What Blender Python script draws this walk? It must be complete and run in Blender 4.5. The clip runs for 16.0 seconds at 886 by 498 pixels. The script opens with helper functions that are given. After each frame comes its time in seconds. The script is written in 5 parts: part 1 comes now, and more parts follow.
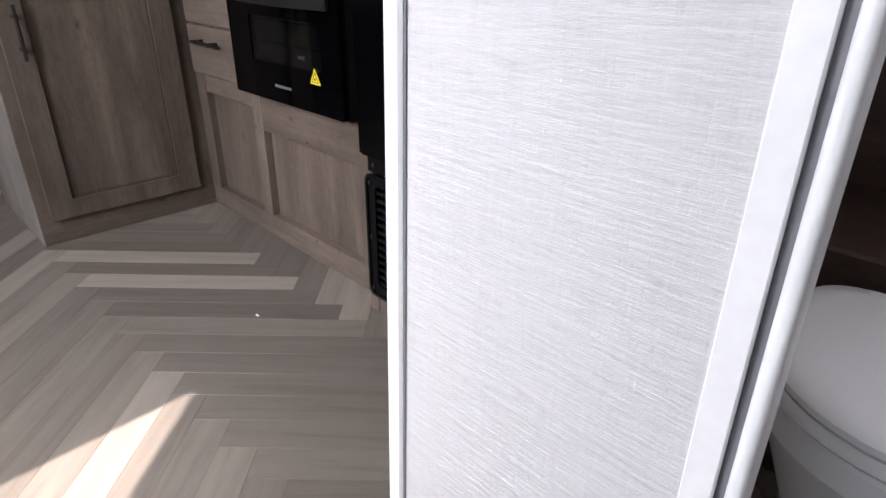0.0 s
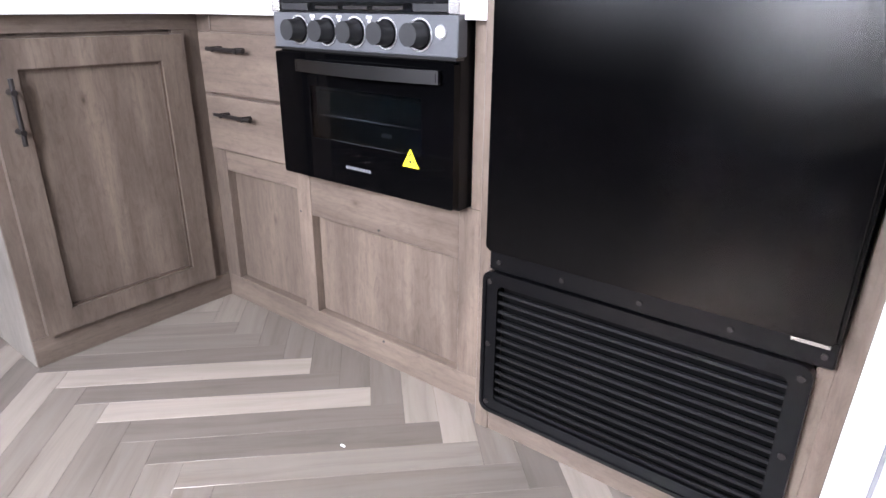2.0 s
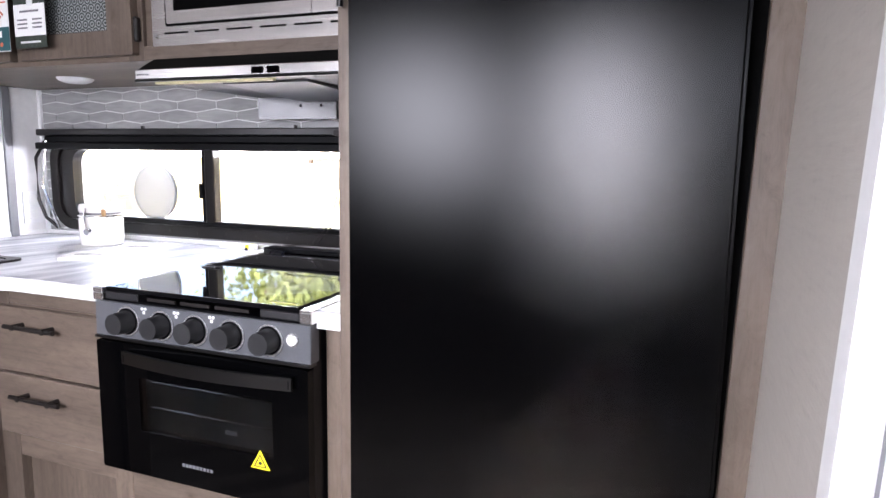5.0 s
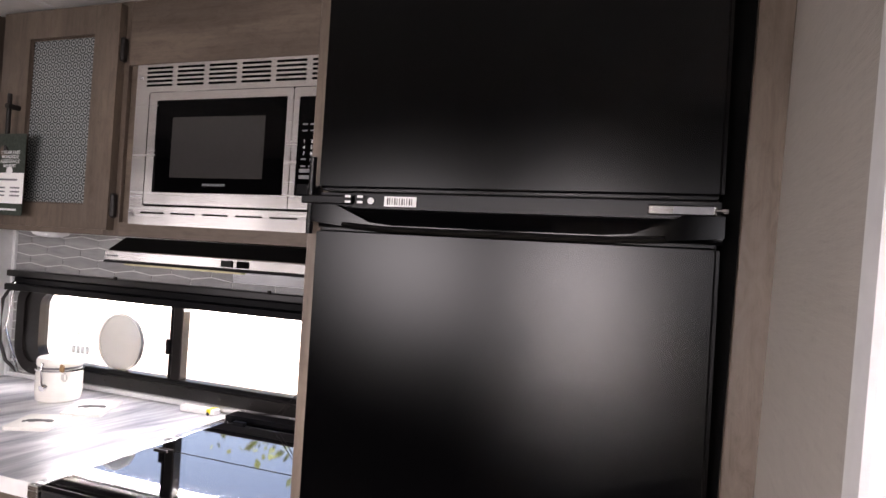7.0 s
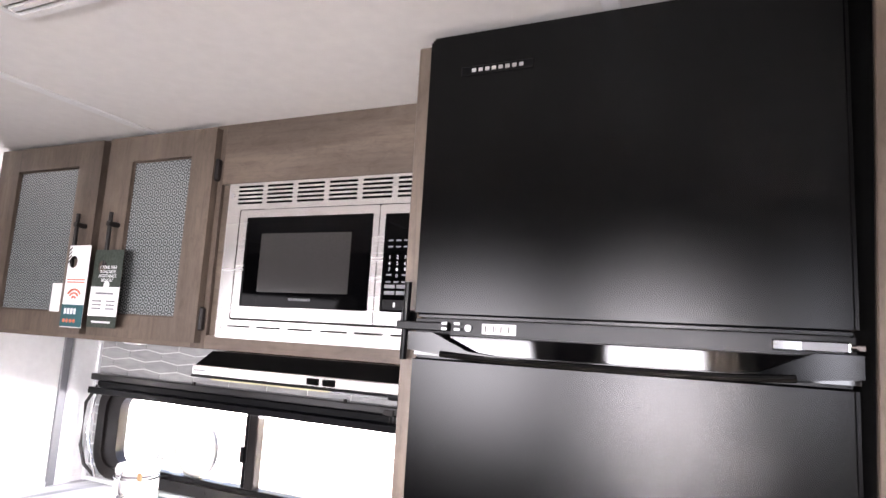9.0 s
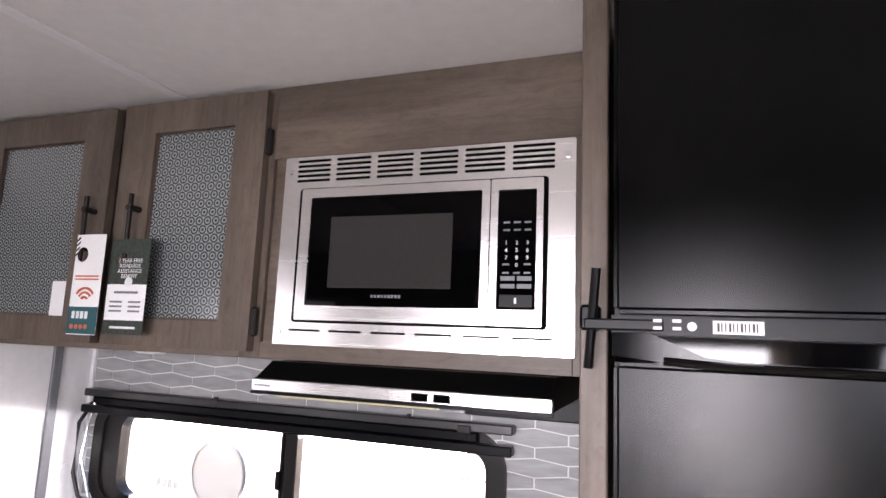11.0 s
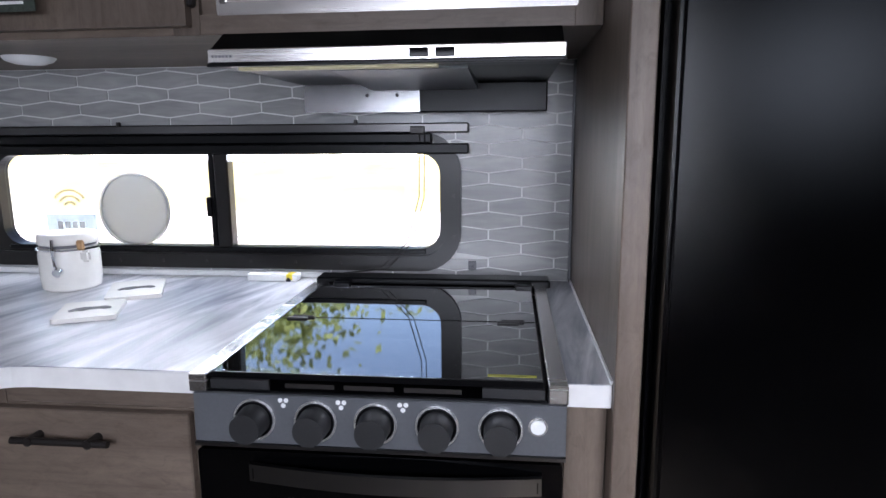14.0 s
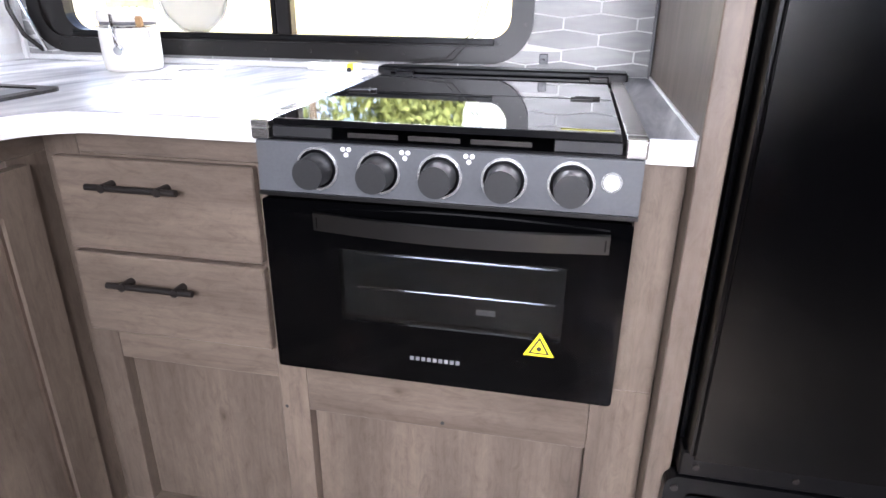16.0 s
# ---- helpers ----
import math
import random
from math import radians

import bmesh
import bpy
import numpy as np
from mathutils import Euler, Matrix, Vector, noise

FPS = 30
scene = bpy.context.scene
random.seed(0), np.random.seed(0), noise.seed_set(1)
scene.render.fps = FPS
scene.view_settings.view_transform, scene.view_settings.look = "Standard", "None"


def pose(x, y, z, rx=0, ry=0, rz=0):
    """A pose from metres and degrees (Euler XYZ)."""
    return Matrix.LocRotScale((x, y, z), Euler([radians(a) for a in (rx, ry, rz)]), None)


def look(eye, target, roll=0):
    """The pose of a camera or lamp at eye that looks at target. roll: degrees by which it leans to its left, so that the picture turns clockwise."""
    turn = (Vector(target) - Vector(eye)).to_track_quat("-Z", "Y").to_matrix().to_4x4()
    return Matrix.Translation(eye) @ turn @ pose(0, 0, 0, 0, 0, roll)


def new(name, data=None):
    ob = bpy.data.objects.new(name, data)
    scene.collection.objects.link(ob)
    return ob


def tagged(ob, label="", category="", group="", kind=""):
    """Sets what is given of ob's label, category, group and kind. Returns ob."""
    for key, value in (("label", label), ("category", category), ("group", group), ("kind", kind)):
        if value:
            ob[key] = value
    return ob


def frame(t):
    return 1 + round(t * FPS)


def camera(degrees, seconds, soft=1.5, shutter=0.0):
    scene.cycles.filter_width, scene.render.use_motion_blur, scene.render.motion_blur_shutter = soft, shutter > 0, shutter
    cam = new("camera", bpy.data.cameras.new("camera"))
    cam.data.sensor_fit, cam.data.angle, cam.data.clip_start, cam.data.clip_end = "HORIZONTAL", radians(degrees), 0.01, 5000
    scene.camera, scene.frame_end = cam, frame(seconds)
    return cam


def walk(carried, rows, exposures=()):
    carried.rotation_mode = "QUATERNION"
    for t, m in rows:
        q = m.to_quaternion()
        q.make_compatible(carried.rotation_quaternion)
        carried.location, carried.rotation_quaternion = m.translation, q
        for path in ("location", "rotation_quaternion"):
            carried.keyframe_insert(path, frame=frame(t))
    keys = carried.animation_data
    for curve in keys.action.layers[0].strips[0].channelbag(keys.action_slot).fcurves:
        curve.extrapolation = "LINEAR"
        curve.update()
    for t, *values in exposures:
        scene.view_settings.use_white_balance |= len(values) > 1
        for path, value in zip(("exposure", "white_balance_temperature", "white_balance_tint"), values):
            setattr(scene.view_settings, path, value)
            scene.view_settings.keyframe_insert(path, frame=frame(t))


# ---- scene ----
cam = camera(71.0, 16.0)
PATH = [
    (0, (0.292, 0.195, 0.894), (-0.998, 1.454, 0.028), 0.5),
    (0.5, (0.154, 0.125, 0.898), (-1.184, 1.326, 0.022), -1.3),
    (1, (0.038, 0.097, 0.91), (-1.339, 1.316, 0.124), -1.2),
    (1.5, (-0.106, 0.091, 0.917), (-1.393, 1.45, 0.212), -1.5),
    (2, (-0.22, 0.092, 0.91), (-1.37, 1.557, 0.18), 0.4),
    (2.5, (-0.325, 0.063, 0.935), (-1.085, 1.784, 0.258), -1.0),
    (3, (-0.348, 0.031, 0.984), (-0.977, 1.81, 0.321), 0.1),
    (3.5, (-0.347, 0.024, 1.042), (-1.027, 1.824, 0.499), -1.2),
    (4, (-0.34, 0.039, 1.102), (-1.018, 1.861, 0.632), 0.5),
    (4.2, (-0.332, 0.045, 1.115), (-1.0, 1.885, 0.704), 0.0),
    (6.3, (-0.33, 0.169, 1.377), (-1.06, 2.025, 1.236), 2.5),
    (6.5, (-0.326, 0.152, 1.389), (-1.037, 2.019, 1.295), 2.8),
    (7, (-0.319, 0.155, 1.443), (-0.993, 2.038, 1.469), 3.5),
    (7.5, (-0.312, 0.135, 1.485), (-0.937, 2.031, 1.618), 3.5),
    (8, (-0.302, 0.122, 1.522), (-0.912, 2.007, 1.798), 4.0),
    (8.5, (-0.337, 0.12, 1.518), (-1.017, 1.978, 1.805), 3.0),
    (9, (-0.394, 0.139, 1.511), (-1.23, 1.934, 1.789), 3.3),
    (9.2, (-0.432, 0.152, 1.498), (-1.315, 1.927, 1.768), 4.5),
    (11.3, (-0.875, 0.248, 1.496), (-1.469, 2.133, 1.803), 1.2),
    (11.5, (-0.938, 0.23, 1.494), (-1.434, 2.142, 1.805), 0.7),
    (12, (-0.999, 0.223, 1.496), (-1.338, 2.178, 1.749), 0.5),
    (12.5, (-1.02, 0.237, 1.461), (-1.28, 2.214, 1.624), 0.1),
    (13, (-1.037, 0.242, 1.393), (-1.285, 2.227, 1.369), 0.9),
    (13.5, (-1.045, 0.24, 1.326), (-1.259, 2.221, 1.16), -0.5),
    (14, (-1.053, 0.252, 1.267), (-1.267, 2.209, 0.917), -0.4),
    (14.5, (-1.058, 0.256, 1.218), (-1.282, 2.189, 0.756), -1.7),
    (15, (-1.056, 0.254, 1.15), (-1.344, 2.148, 0.576), -0.5),
    (15.5, (-1.052, 0.255, 1.112), (-1.335, 2.109, 0.418), -1.3),
    (16, (-1.07, 0.254, 1.096), (-1.44, 2.065, 0.333), 0.5),
]
EXPOSURES = [(0, 1.9, 6450, 18), (0.5, 1.7, 6450, 19), (1.0, 1.95, 6450, 21), (1.5, 2.6, 6350, 21), (2.0, 3.25, 6200, 20), (2.5, 3.65, 6150, 20), (3.0, 3.7, 6100, 20), (3.5, 3.55, 6100, 20), (4.2, 3.15, 6250, 21), (6.5, 2.0, 7000, 24),
             (7.5, 2.25, 7500, 27), (8.2, 2.95, 7500, 27), (8.6, 3.25, 7100, 24), (9, 3.25, 6900, 23), (11.5, 2.4, 6850, 25), (12.5, 2.4, 6650, 24), (13.5, 1.65, 6050, 18), (14.5, 1.45, 6050, 18), (15, 1.65, 6200, 19), (15.5, 2.05, 6250, 20), (16, 2.65, 6350, 20)]
walk(cam, [(t, look(eye, target, roll)) for t, eye, target, roll in PATH], EXPOSURES)

# ---- world, sun, window light ----
world = bpy.data.worlds.new("World")
scene.world = world
world.use_nodes = True
wn = world.node_tree.nodes
sky = wn.new("ShaderNodeTexSky")
sky.sky_type, sky.sun_disc = "NISHITA", False
sky.sun_elevation, sky.sun_rotation = radians(46), radians(183)
sky.dust_density = 5.0
wn["Background"].inputs["Strength"].default_value = 0.15
world.node_tree.links.new(sky.outputs["Color"], wn["Background"].inputs["Color"])

sun_data = bpy.data.lights.new("sun", "SUN")
sun_data.energy, sun_data.angle, sun_data.color = 5.0, radians(0.5), (1.0, 0.95, 0.88)
sun = new("sun", sun_data)
sun.matrix_world = look((0.13, -2.5, 2.6), (0.13 - 0.05, -1.5, 2.6 - 1.035))


def window_light(name, place, target, w, h, watts, colour=(0.88, 0.94, 1.0), spread=180):
    data = bpy.data.lights.new(name, "AREA")
    data.shape, data.size, data.size_y, data.energy, data.color = "RECTANGLE", w, h, watts, colour
    data.spread = radians(spread)
    ob = new(name, data)
    ob.matrix_world = look(place, target)
    return ob


window_light("side_window_light", (-0.665, -0.90, 1.275), (-0.665, 1.0, -0.1), 0.36, 0.92, 5.0, spread=128)
# Added fill lamp at an unseen window, for light from the west.
window_light("west_fill_light", (-3.05, -0.90, 1.3), (-1.3, 0.8, 0.5), 0.9, 0.85, 1.0, spread=150)
window_light("lounge_window_light", (-1.47, -0.90, 1.275), (-1.47, 1.0, -0.1), 0.6, 0.92, 6.6, spread=128)
window_light("rear_window_light", (0.16, -0.90, 1.475), (0.1, 1.0, 0.1), 0.5, 0.5, 1.9, (0.80, 0.90, 1.0), 170)
window_light("kitchen_window_light", (-1.81, 1.79, 1.222), (-1.81, 1.2, 0.75), 1.05, 0.02, 1.6)
window_light("door_window_light", (-3.0, 1.80, 1.25), (-3.0, 0.0, 1.0), 0.5, 1.1, 2.2)
# Added lamp that brightens the toilet; no window is in view there.
window_light("bath_fill_light", (0.75, 1.80, 1.5), (0.4, 0.6, 0.6), 0.35, 0.35, 3.0)


# ---- materials ----
def mat(name, colour, rough=0.5, metal=0.0, spec=0.5):
    m = bpy.data.materials.new(name)
    m.use_nodes = True
    b = m.node_tree.nodes["Principled BSDF"]
    b.inputs["Base Color"].default_value = (*colour, 1)
    b.inputs["Roughness"].default_value, b.inputs["Metallic"].default_value = rough, metal
    b.inputs["Specular IOR Level"].default_value = spec
    return m


def node(m, kind, **values):
    n = m.node_tree.nodes.new(kind)
    for key, value in values.items():
        n.inputs[key].default_value = value
    return n


def link(m, a, out, b, inp):
    m.node_tree.links.new(a.outputs[out], b.inputs[inp])


def bsdf(m):
    return m.node_tree.nodes["Principled BSDF"]


def placed(m, scale=(1, 1, 1), turn=(0, 0, 0)):
    """World position, scaled and turned."""
    g = node(m, "ShaderNodeNewGeometry")
    first = node(m, "ShaderNodeMapping")
    first.inputs["Rotation"].default_value = turn
    p = node(m, "ShaderNodeMapping")
    p.inputs["Scale"].default_value = scale
    link(m, g, "Position", first, "Vector")
    link(m, first, "Vector", p, "Vector")
    return p


def ramp(m, stops):
    r = node(m, "ShaderNodeValToRGB")
    while len(r.color_ramp.elements) < len(stops):
        r.color_ramp.elements.new(0.5)
    for e, (at, c) in zip(r.color_ramp.elements, stops):
        e.position, e.color = at, (*c, 1)
    return r


def bump(m, source, out, strength, distance):
    b = node(m, "ShaderNodeBump", Strength=strength, Distance=distance)
    link(m, source, out, b, "Height")
    link(m, b, "Normal", bsdf(m), "Normal")
    return b


def speckled(name, colour, rough, scale, amount, metal=0.0, relief=0.1, depth=0.0006, spec=0.5):
    """Nearly plain surface with fine mottling and faint relief."""
    m = mat(name, colour, rough, metal, spec)
    n = node(m, "ShaderNodeTexNoise", Scale=scale, Detail=6.0)
    link(m, placed(m), "Vector", n, "Vector")
    lo, hi = tuple(c * (1 - amount) for c in colour), tuple(min(1, c * (1 + amount)) for c in colour)
    r = ramp(m, [(0.3, lo), (0.7, hi)])
    link(m, n, "Fac", r, "Fac")
    link(m, r, "Color", bsdf(m), "Base Color")
    if relief:
        bump(m, n, "Fac", relief, depth)
    return m


def wood(name, dark, light, along, rough=0.42):
    """Printed weathered oak: soft bands, fine mottling, dark pores and small knots; the grain runs along the axis given."""
    m = mat(name, light, rough, spec=0.35)

    def stretched(across, length):
        scale = [across] * 3
        scale[along] = length
        return placed(m, tuple(scale))

    def noise(across, length, detail, rough_, twist):
        n = node(m, "ShaderNodeTexNoise", Scale=1.0, Detail=detail, Roughness=rough_, Distortion=twist)
        link(m, stretched(across, length), "Vector", n, "Vector")
        return n

    band = noise(11.0, 1.3, 4.0, 0.5, 0.5)
    streak = noise(95.0, 4.5, 8.0, 0.7, 0.3)
    mottle = noise(48.0, 17.0, 9.0, 0.78, 0.9)
    patch = noise(3.2, 2.2, 3.0, 0.5, 0.3)
    crack = noise(34.0, 3.4, 6.0, 0.8, 1.2)
    knots = node(m, "ShaderNodeTexVoronoi", Scale=1.0)
    link(m, stretched(6.5, 3.4), "Vector", knots, "Vector")

    mid = tuple(x * 0.42 + y * 0.58 for x, y in zip(dark, light))
    base = ramp(m, [(0.30, tuple(x * 0.4 + y * 0.6 for x, y in zip(dark, mid))), (0.5, mid), (0.68, light)])
    link(m, band, "Fac", base, "Fac")

    def times(colour, source, out, stops, amount):
        r = ramp(m, stops)
        link(m, source, out, r, "Fac")
        mix = node(m, "ShaderNodeMix")
        mix.data_type, mix.blend_type = "RGBA", "MULTIPLY"
        mix.inputs[0].default_value = amount
        m.node_tree.links.new(colour, mix.inputs[6])
        link(m, r, "Color", mix, 7)
        return mix.outputs[2]

    colour = base.outputs["Color"]
    colour = times(colour, streak, "Fac", [(0.32, (0.62, 0.60, 0.58)), (0.46, (0.94,) * 3), (0.64, (1.12,) * 3)], 0.55)
    colour = times(colour, mottle, "Fac", [(0.30, (0.60, 0.58, 0.56)), (0.47, (0.97,) * 3), (0.66, (1.22, 1.23, 1.24))], 0.75)
    colour = times(colour, patch, "Fac", [(0.30, (0.78, 0.77, 0.76)), (0.5, (1.0,) * 3), (0.7, (1.15,) * 3)], 0.8)
    colour = times(colour, crack, "Fac", [(0.20, (0.25, 0.22, 0.20)), (0.29, (0.72, 0.70, 0.69)), (0.36, (1.0,) * 3)], 0.8)
    colour = times(colour, knots, "Distance", [(0.010, (0.25, 0.22, 0.20)), (0.04, (0.72, 0.71, 0.70)), (0.09, (1.0,) * 3)], 0.85)
    m.node_tree.links.new(colour, bsdf(m).inputs["Base Color"])
    bump(m, mottle, "Fac", 0.12, 0.0008)
    return m


OAK_DARK, OAK_LIGHT = (0.058, 0.043, 0.034), (0.158, 0.120, 0.094)
oak_v = wood("taupe_oak_upright", OAK_DARK, OAK_LIGHT, 2)
oak_h = wood("taupe_oak_level", OAK_DARK, OAK_LIGHT, 0)
oak_y = wood("taupe_oak_deep", OAK_DARK, OAK_LIGHT, 1)
brown_v = wood("walnut_upright", (0.040, 0.027, 0.020), (0.10, 0.070, 0.054), 2)
shadow_oak = wood("dark_panel_oak", (0.030, 0.021, 0.017), (0.075, 0.055, 0.043), 2)
bath_wood = wood("dark_bath_wood", (0.03, 0.018, 0.014), (0.075, 0.046, 0.036), 0, 0.4)
white_trim = speckled("white_trim", (0.78, 0.78, 0.78), 0.35, 60, 0.03, relief=0.05)
white_vinyl = speckled("white_wall_vinyl", (0.74, 0.73, 0.72), 0.5, 40, 0.04)
ceiling_mat = speckled("ceiling_vinyl", (0.74, 0.72, 0.70), 0.6, 30, 0.03)


def black_skin(name, colour, rough, ior):
    """Black paint or plastic: a dark body under a soft sheen with short tails."""
    m = bpy.data.materials.new(name)
    m.use_nodes = True
    m.node_tree.nodes.remove(bsdf(m))
    body = node(m, "ShaderNodeBsdfDiffuse", Color=(*colour, 1))
    sheen = node(m, "ShaderNodeBsdfGlossy", Roughness=rough)
    sheen.distribution = "BECKMANN"
    edge = node(m, "ShaderNodeFresnel", IOR=ior)
    mix = node(m, "ShaderNodeMixShader")
    link(m, edge, "Fac", mix, 0)
    link(m, body, "BSDF", mix, 1)
    link(m, sheen, "BSDF", mix, 2)
    link(m, mix, "Shader", m.node_tree.nodes["Material Output"], "Surface")
    return m


black_plastic = black_skin("black_plastic", (0.0025, 0.0025, 0.003), 0.34, 1.30)
black_gloss = black_skin("black_gloss", (0.001, 0.001, 0.0012), 0.05, 1.22)
handle_face = black_skin("handle_face", (0.001, 0.001, 0.0012), 0.17, 1.32)
handle_gloss = black_skin("handle_gloss", (0.001, 0.001, 0.0012), 0.07, 1.5)
lid_glass = mat("black_lid_glass", (0.002, 0.002, 0.0025), 0.03, 0.0, 1.0)
bsdf(lid_glass).inputs["Coat Weight"].default_value = 1.0
bsdf(lid_glass).inputs["Coat IOR"].default_value = 1.6
slat_grey = black_skin("vent_slat_black", (0.006, 0.006, 0.0065), 0.36, 1.42)
hood_black = black_skin("hood_black", (0.003, 0.003, 0.003), 0.5, 1.06)
black_metal = speckled("black_bar_metal", (0.016, 0.013, 0.012), 0.42, 150, 0.2, metal=0.3)
# Near-black colour that holds the shade inside gaps, slots and vents.
inside_shade = mat("inside_shade", (0.002, 0.002, 0.002), 0.8, 0.0, 0.05)
grey_enamel = speckled("charcoal_enamel", (0.085, 0.088, 0.096), 0.34, 200, 0.06)
knob_grey = speckled("charcoal_knob", (0.014, 0.014, 0.015), 0.42, 200, 0.1)
pale_ring = mat("pale_ring", (0.70, 0.70, 0.71), 0.26, 0.85)
grey_plate = speckled("grey_plate", (0.16, 0.16, 0.17), 0.4, 120, 0.05)
chrome = mat("chrome", (0.75, 0.75, 0.76), 0.12, 1.0)
porcelain = mat("porcelain", (0.78, 0.76, 0.75), 0.08)
ceramic = speckled("cream_ceramic", (0.80, 0.78, 0.73), 0.18, 50, 0.03, relief=0.0)
paper_white = speckled("white_paper", (0.80, 0.80, 0.78), 0.7, 200, 0.03, relief=0.0)
paper_dark = speckled("dark_print", (0.03, 0.04, 0.03), 0.5, 130, 0.5, relief=0.0)
print_black = mat("black_print", (0.02, 0.02, 0.02), 0.6)
print_red = mat("red_print", (0.55, 0.13, 0.07), 0.6)
print_teal = mat("teal_print", (0.02, 0.09, 0.10), 0.6)
print_white = mat("white_print", (0.75, 0.75, 0.75), 0.5)
yellow = mat("yellow_label", (0.85, 0.68, 0.02), 0.45)
cork = speckled("tan_wood_tag", (0.42, 0.25, 0.12), 0.7, 120, 0.2)
grout = speckled("white_grout", (0.72, 0.72, 0.71), 0.6, 120, 0.05)
rubber = black_skin("window_rubber", (0.009, 0.0075, 0.007), 0.33, 1.42)
cloth = speckled("pale_cloth", (0.55, 0.53, 0.50), 0.9, 300, 0.1)


def stainless_mat():
    m = mat("stainless_steel", (0.84, 0.81, 0.79), 0.3, 1.0)
    n = node(m, "ShaderNodeTexNoise", Scale=1.0, Detail=4.0)
    link(m, placed(m, (3, 40, 260)), "Vector", n, "Vector")
    r = ramp(m, [(0.3, (0.23,) * 3), (0.7, (0.28,) * 3)])
    link(m, n, "Fac", r, "Fac")
    link(m, r, "Color", bsdf(m), "Roughness")
    w = node(m, "ShaderNodeTexNoise", Scale=5.0, Detail=1.0)
    link(m, placed(m), "Vector", w, "Vector")
    bump(m, w, "Fac", 0.35, 0.012)
    return m


steel = stainless_mat()
duct_steel = speckled("duct_steel", (0.36, 0.36, 0.37), 0.27, 12, 0.15, metal=1.0, relief=0.0)


def brushed_mat():
    m = mat("brushed_grey_steel", (0.085, 0.083, 0.083), 0.3, 1.0)
    n = node(m, "ShaderNodeTexNoise", Scale=1.0, Detail=3.0)
    link(m, placed(m, (4, 60, 300)), "Vector", n, "Vector")
    bump(m, n, "Fac", 0.15, 0.0006)
    return m


brushed = brushed_mat()


fridge_skin = black_skin("black_fridge_skin", (0.0008, 0.0008, 0.001), 0.265, 1.335)


def linen_mat(name, colour, lift, warm=(1, 1, 1)):
    """Embossed linen wallpaper: short level and upright threads."""
    m = mat(name, colour, 0.55)
    a = node(m, "ShaderNodeTexNoise", Scale=1.0, Detail=5.0, Roughness=0.65)
    link(m, placed(m, (17, 17, 150)), "Vector", a, "Vector")
    b = node(m, "ShaderNodeTexNoise", Scale=1.0, Detail=5.0, Roughness=0.65)
    link(m, placed(m, (190, 190, 26)), "Vector", b, "Vector")
    mx = node(m, "ShaderNodeMix")
    mx.inputs[0].default_value = 0.35
    link(m, a, "Fac", mx, 2)
    link(m, b, "Fac", mx, 3)
    r = ramp(m, [(0.33, tuple(c * 0.86 for c in colour)), (0.43, tuple(c * 0.97 for c in colour)), (0.7, tuple(min(0.86, c * 1.06) for c in colour))])
    link(m, mx, 0, r, "Fac")
    link(m, r, "Color", bsdf(m), "Base Color")
    bump(m, mx, 0, lift, 0.004)
    return m


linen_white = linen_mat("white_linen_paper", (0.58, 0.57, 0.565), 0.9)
# Same linen print in a darker, warmer tone for side and end walls.
linen_darker = linen_mat("darker_linen_paper", (0.44, 0.405, 0.365), 0.3)


def marble_mat():
    m = mat("grey_marble_laminate", (0.45, 0.46, 0.5), 0.32)
    p = placed(m, (13.0, 2.0, 2.0), (0, 0, radians(10)))
    a = node(m, "ShaderNodeTexNoise", Scale=1.0, Detail=9.0, Roughness=0.6, Distortion=1.1)
    link(m, p, "Vector", a, "Vector")
    r = ramp(m, [(0.30, (0.10, 0.11, 0.135)), (0.42, (0.24, 0.25, 0.275)), (0.53, (0.42, 0.42, 0.44)), (0.66, (0.62, 0.62, 0.62))])
    link(m, a, "Fac", r, "Fac")
    link(m, r, "Color", bsdf(m), "Base Color")
    return m


marble = marble_mat()
edge_white = speckled("white_marble_edge", (0.70, 0.69, 0.68), 0.4, 14, 0.12, relief=0.0)


def tile_mat():
    m = mat("grey_tile", (0.30, 0.295, 0.29), 0.28)
    n = node(m, "ShaderNodeTexNoise", Scale=1.0, Detail=5.0, Distortion=0.8)
    link(m, placed(m, (10, 10, 55)), "Vector", n, "Vector")
    r = ramp(m, [(0.3, (0.25, 0.25, 0.25)), (0.7, (0.36, 0.355, 0.35))])
    link(m, n, "Fac", r, "Fac")
    info = node(m, "ShaderNodeObjectInfo")
    t = ramp(m, [(0, (0.92,) * 3), (1, (1.06,) * 3)])
    link(m, info, "Random", t, "Fac")
    mx = node(m, "ShaderNodeMix")
    mx.data_type, mx.blend_type = "RGBA", "MULTIPLY"
    mx.inputs[0].default_value = 1.0
    link(m, r, "Color", mx, 6)
    link(m, t, "Color", mx, 7)
    link(m, mx, 2, bsdf(m), "Base Color")
    return m


tile_grey = tile_mat()


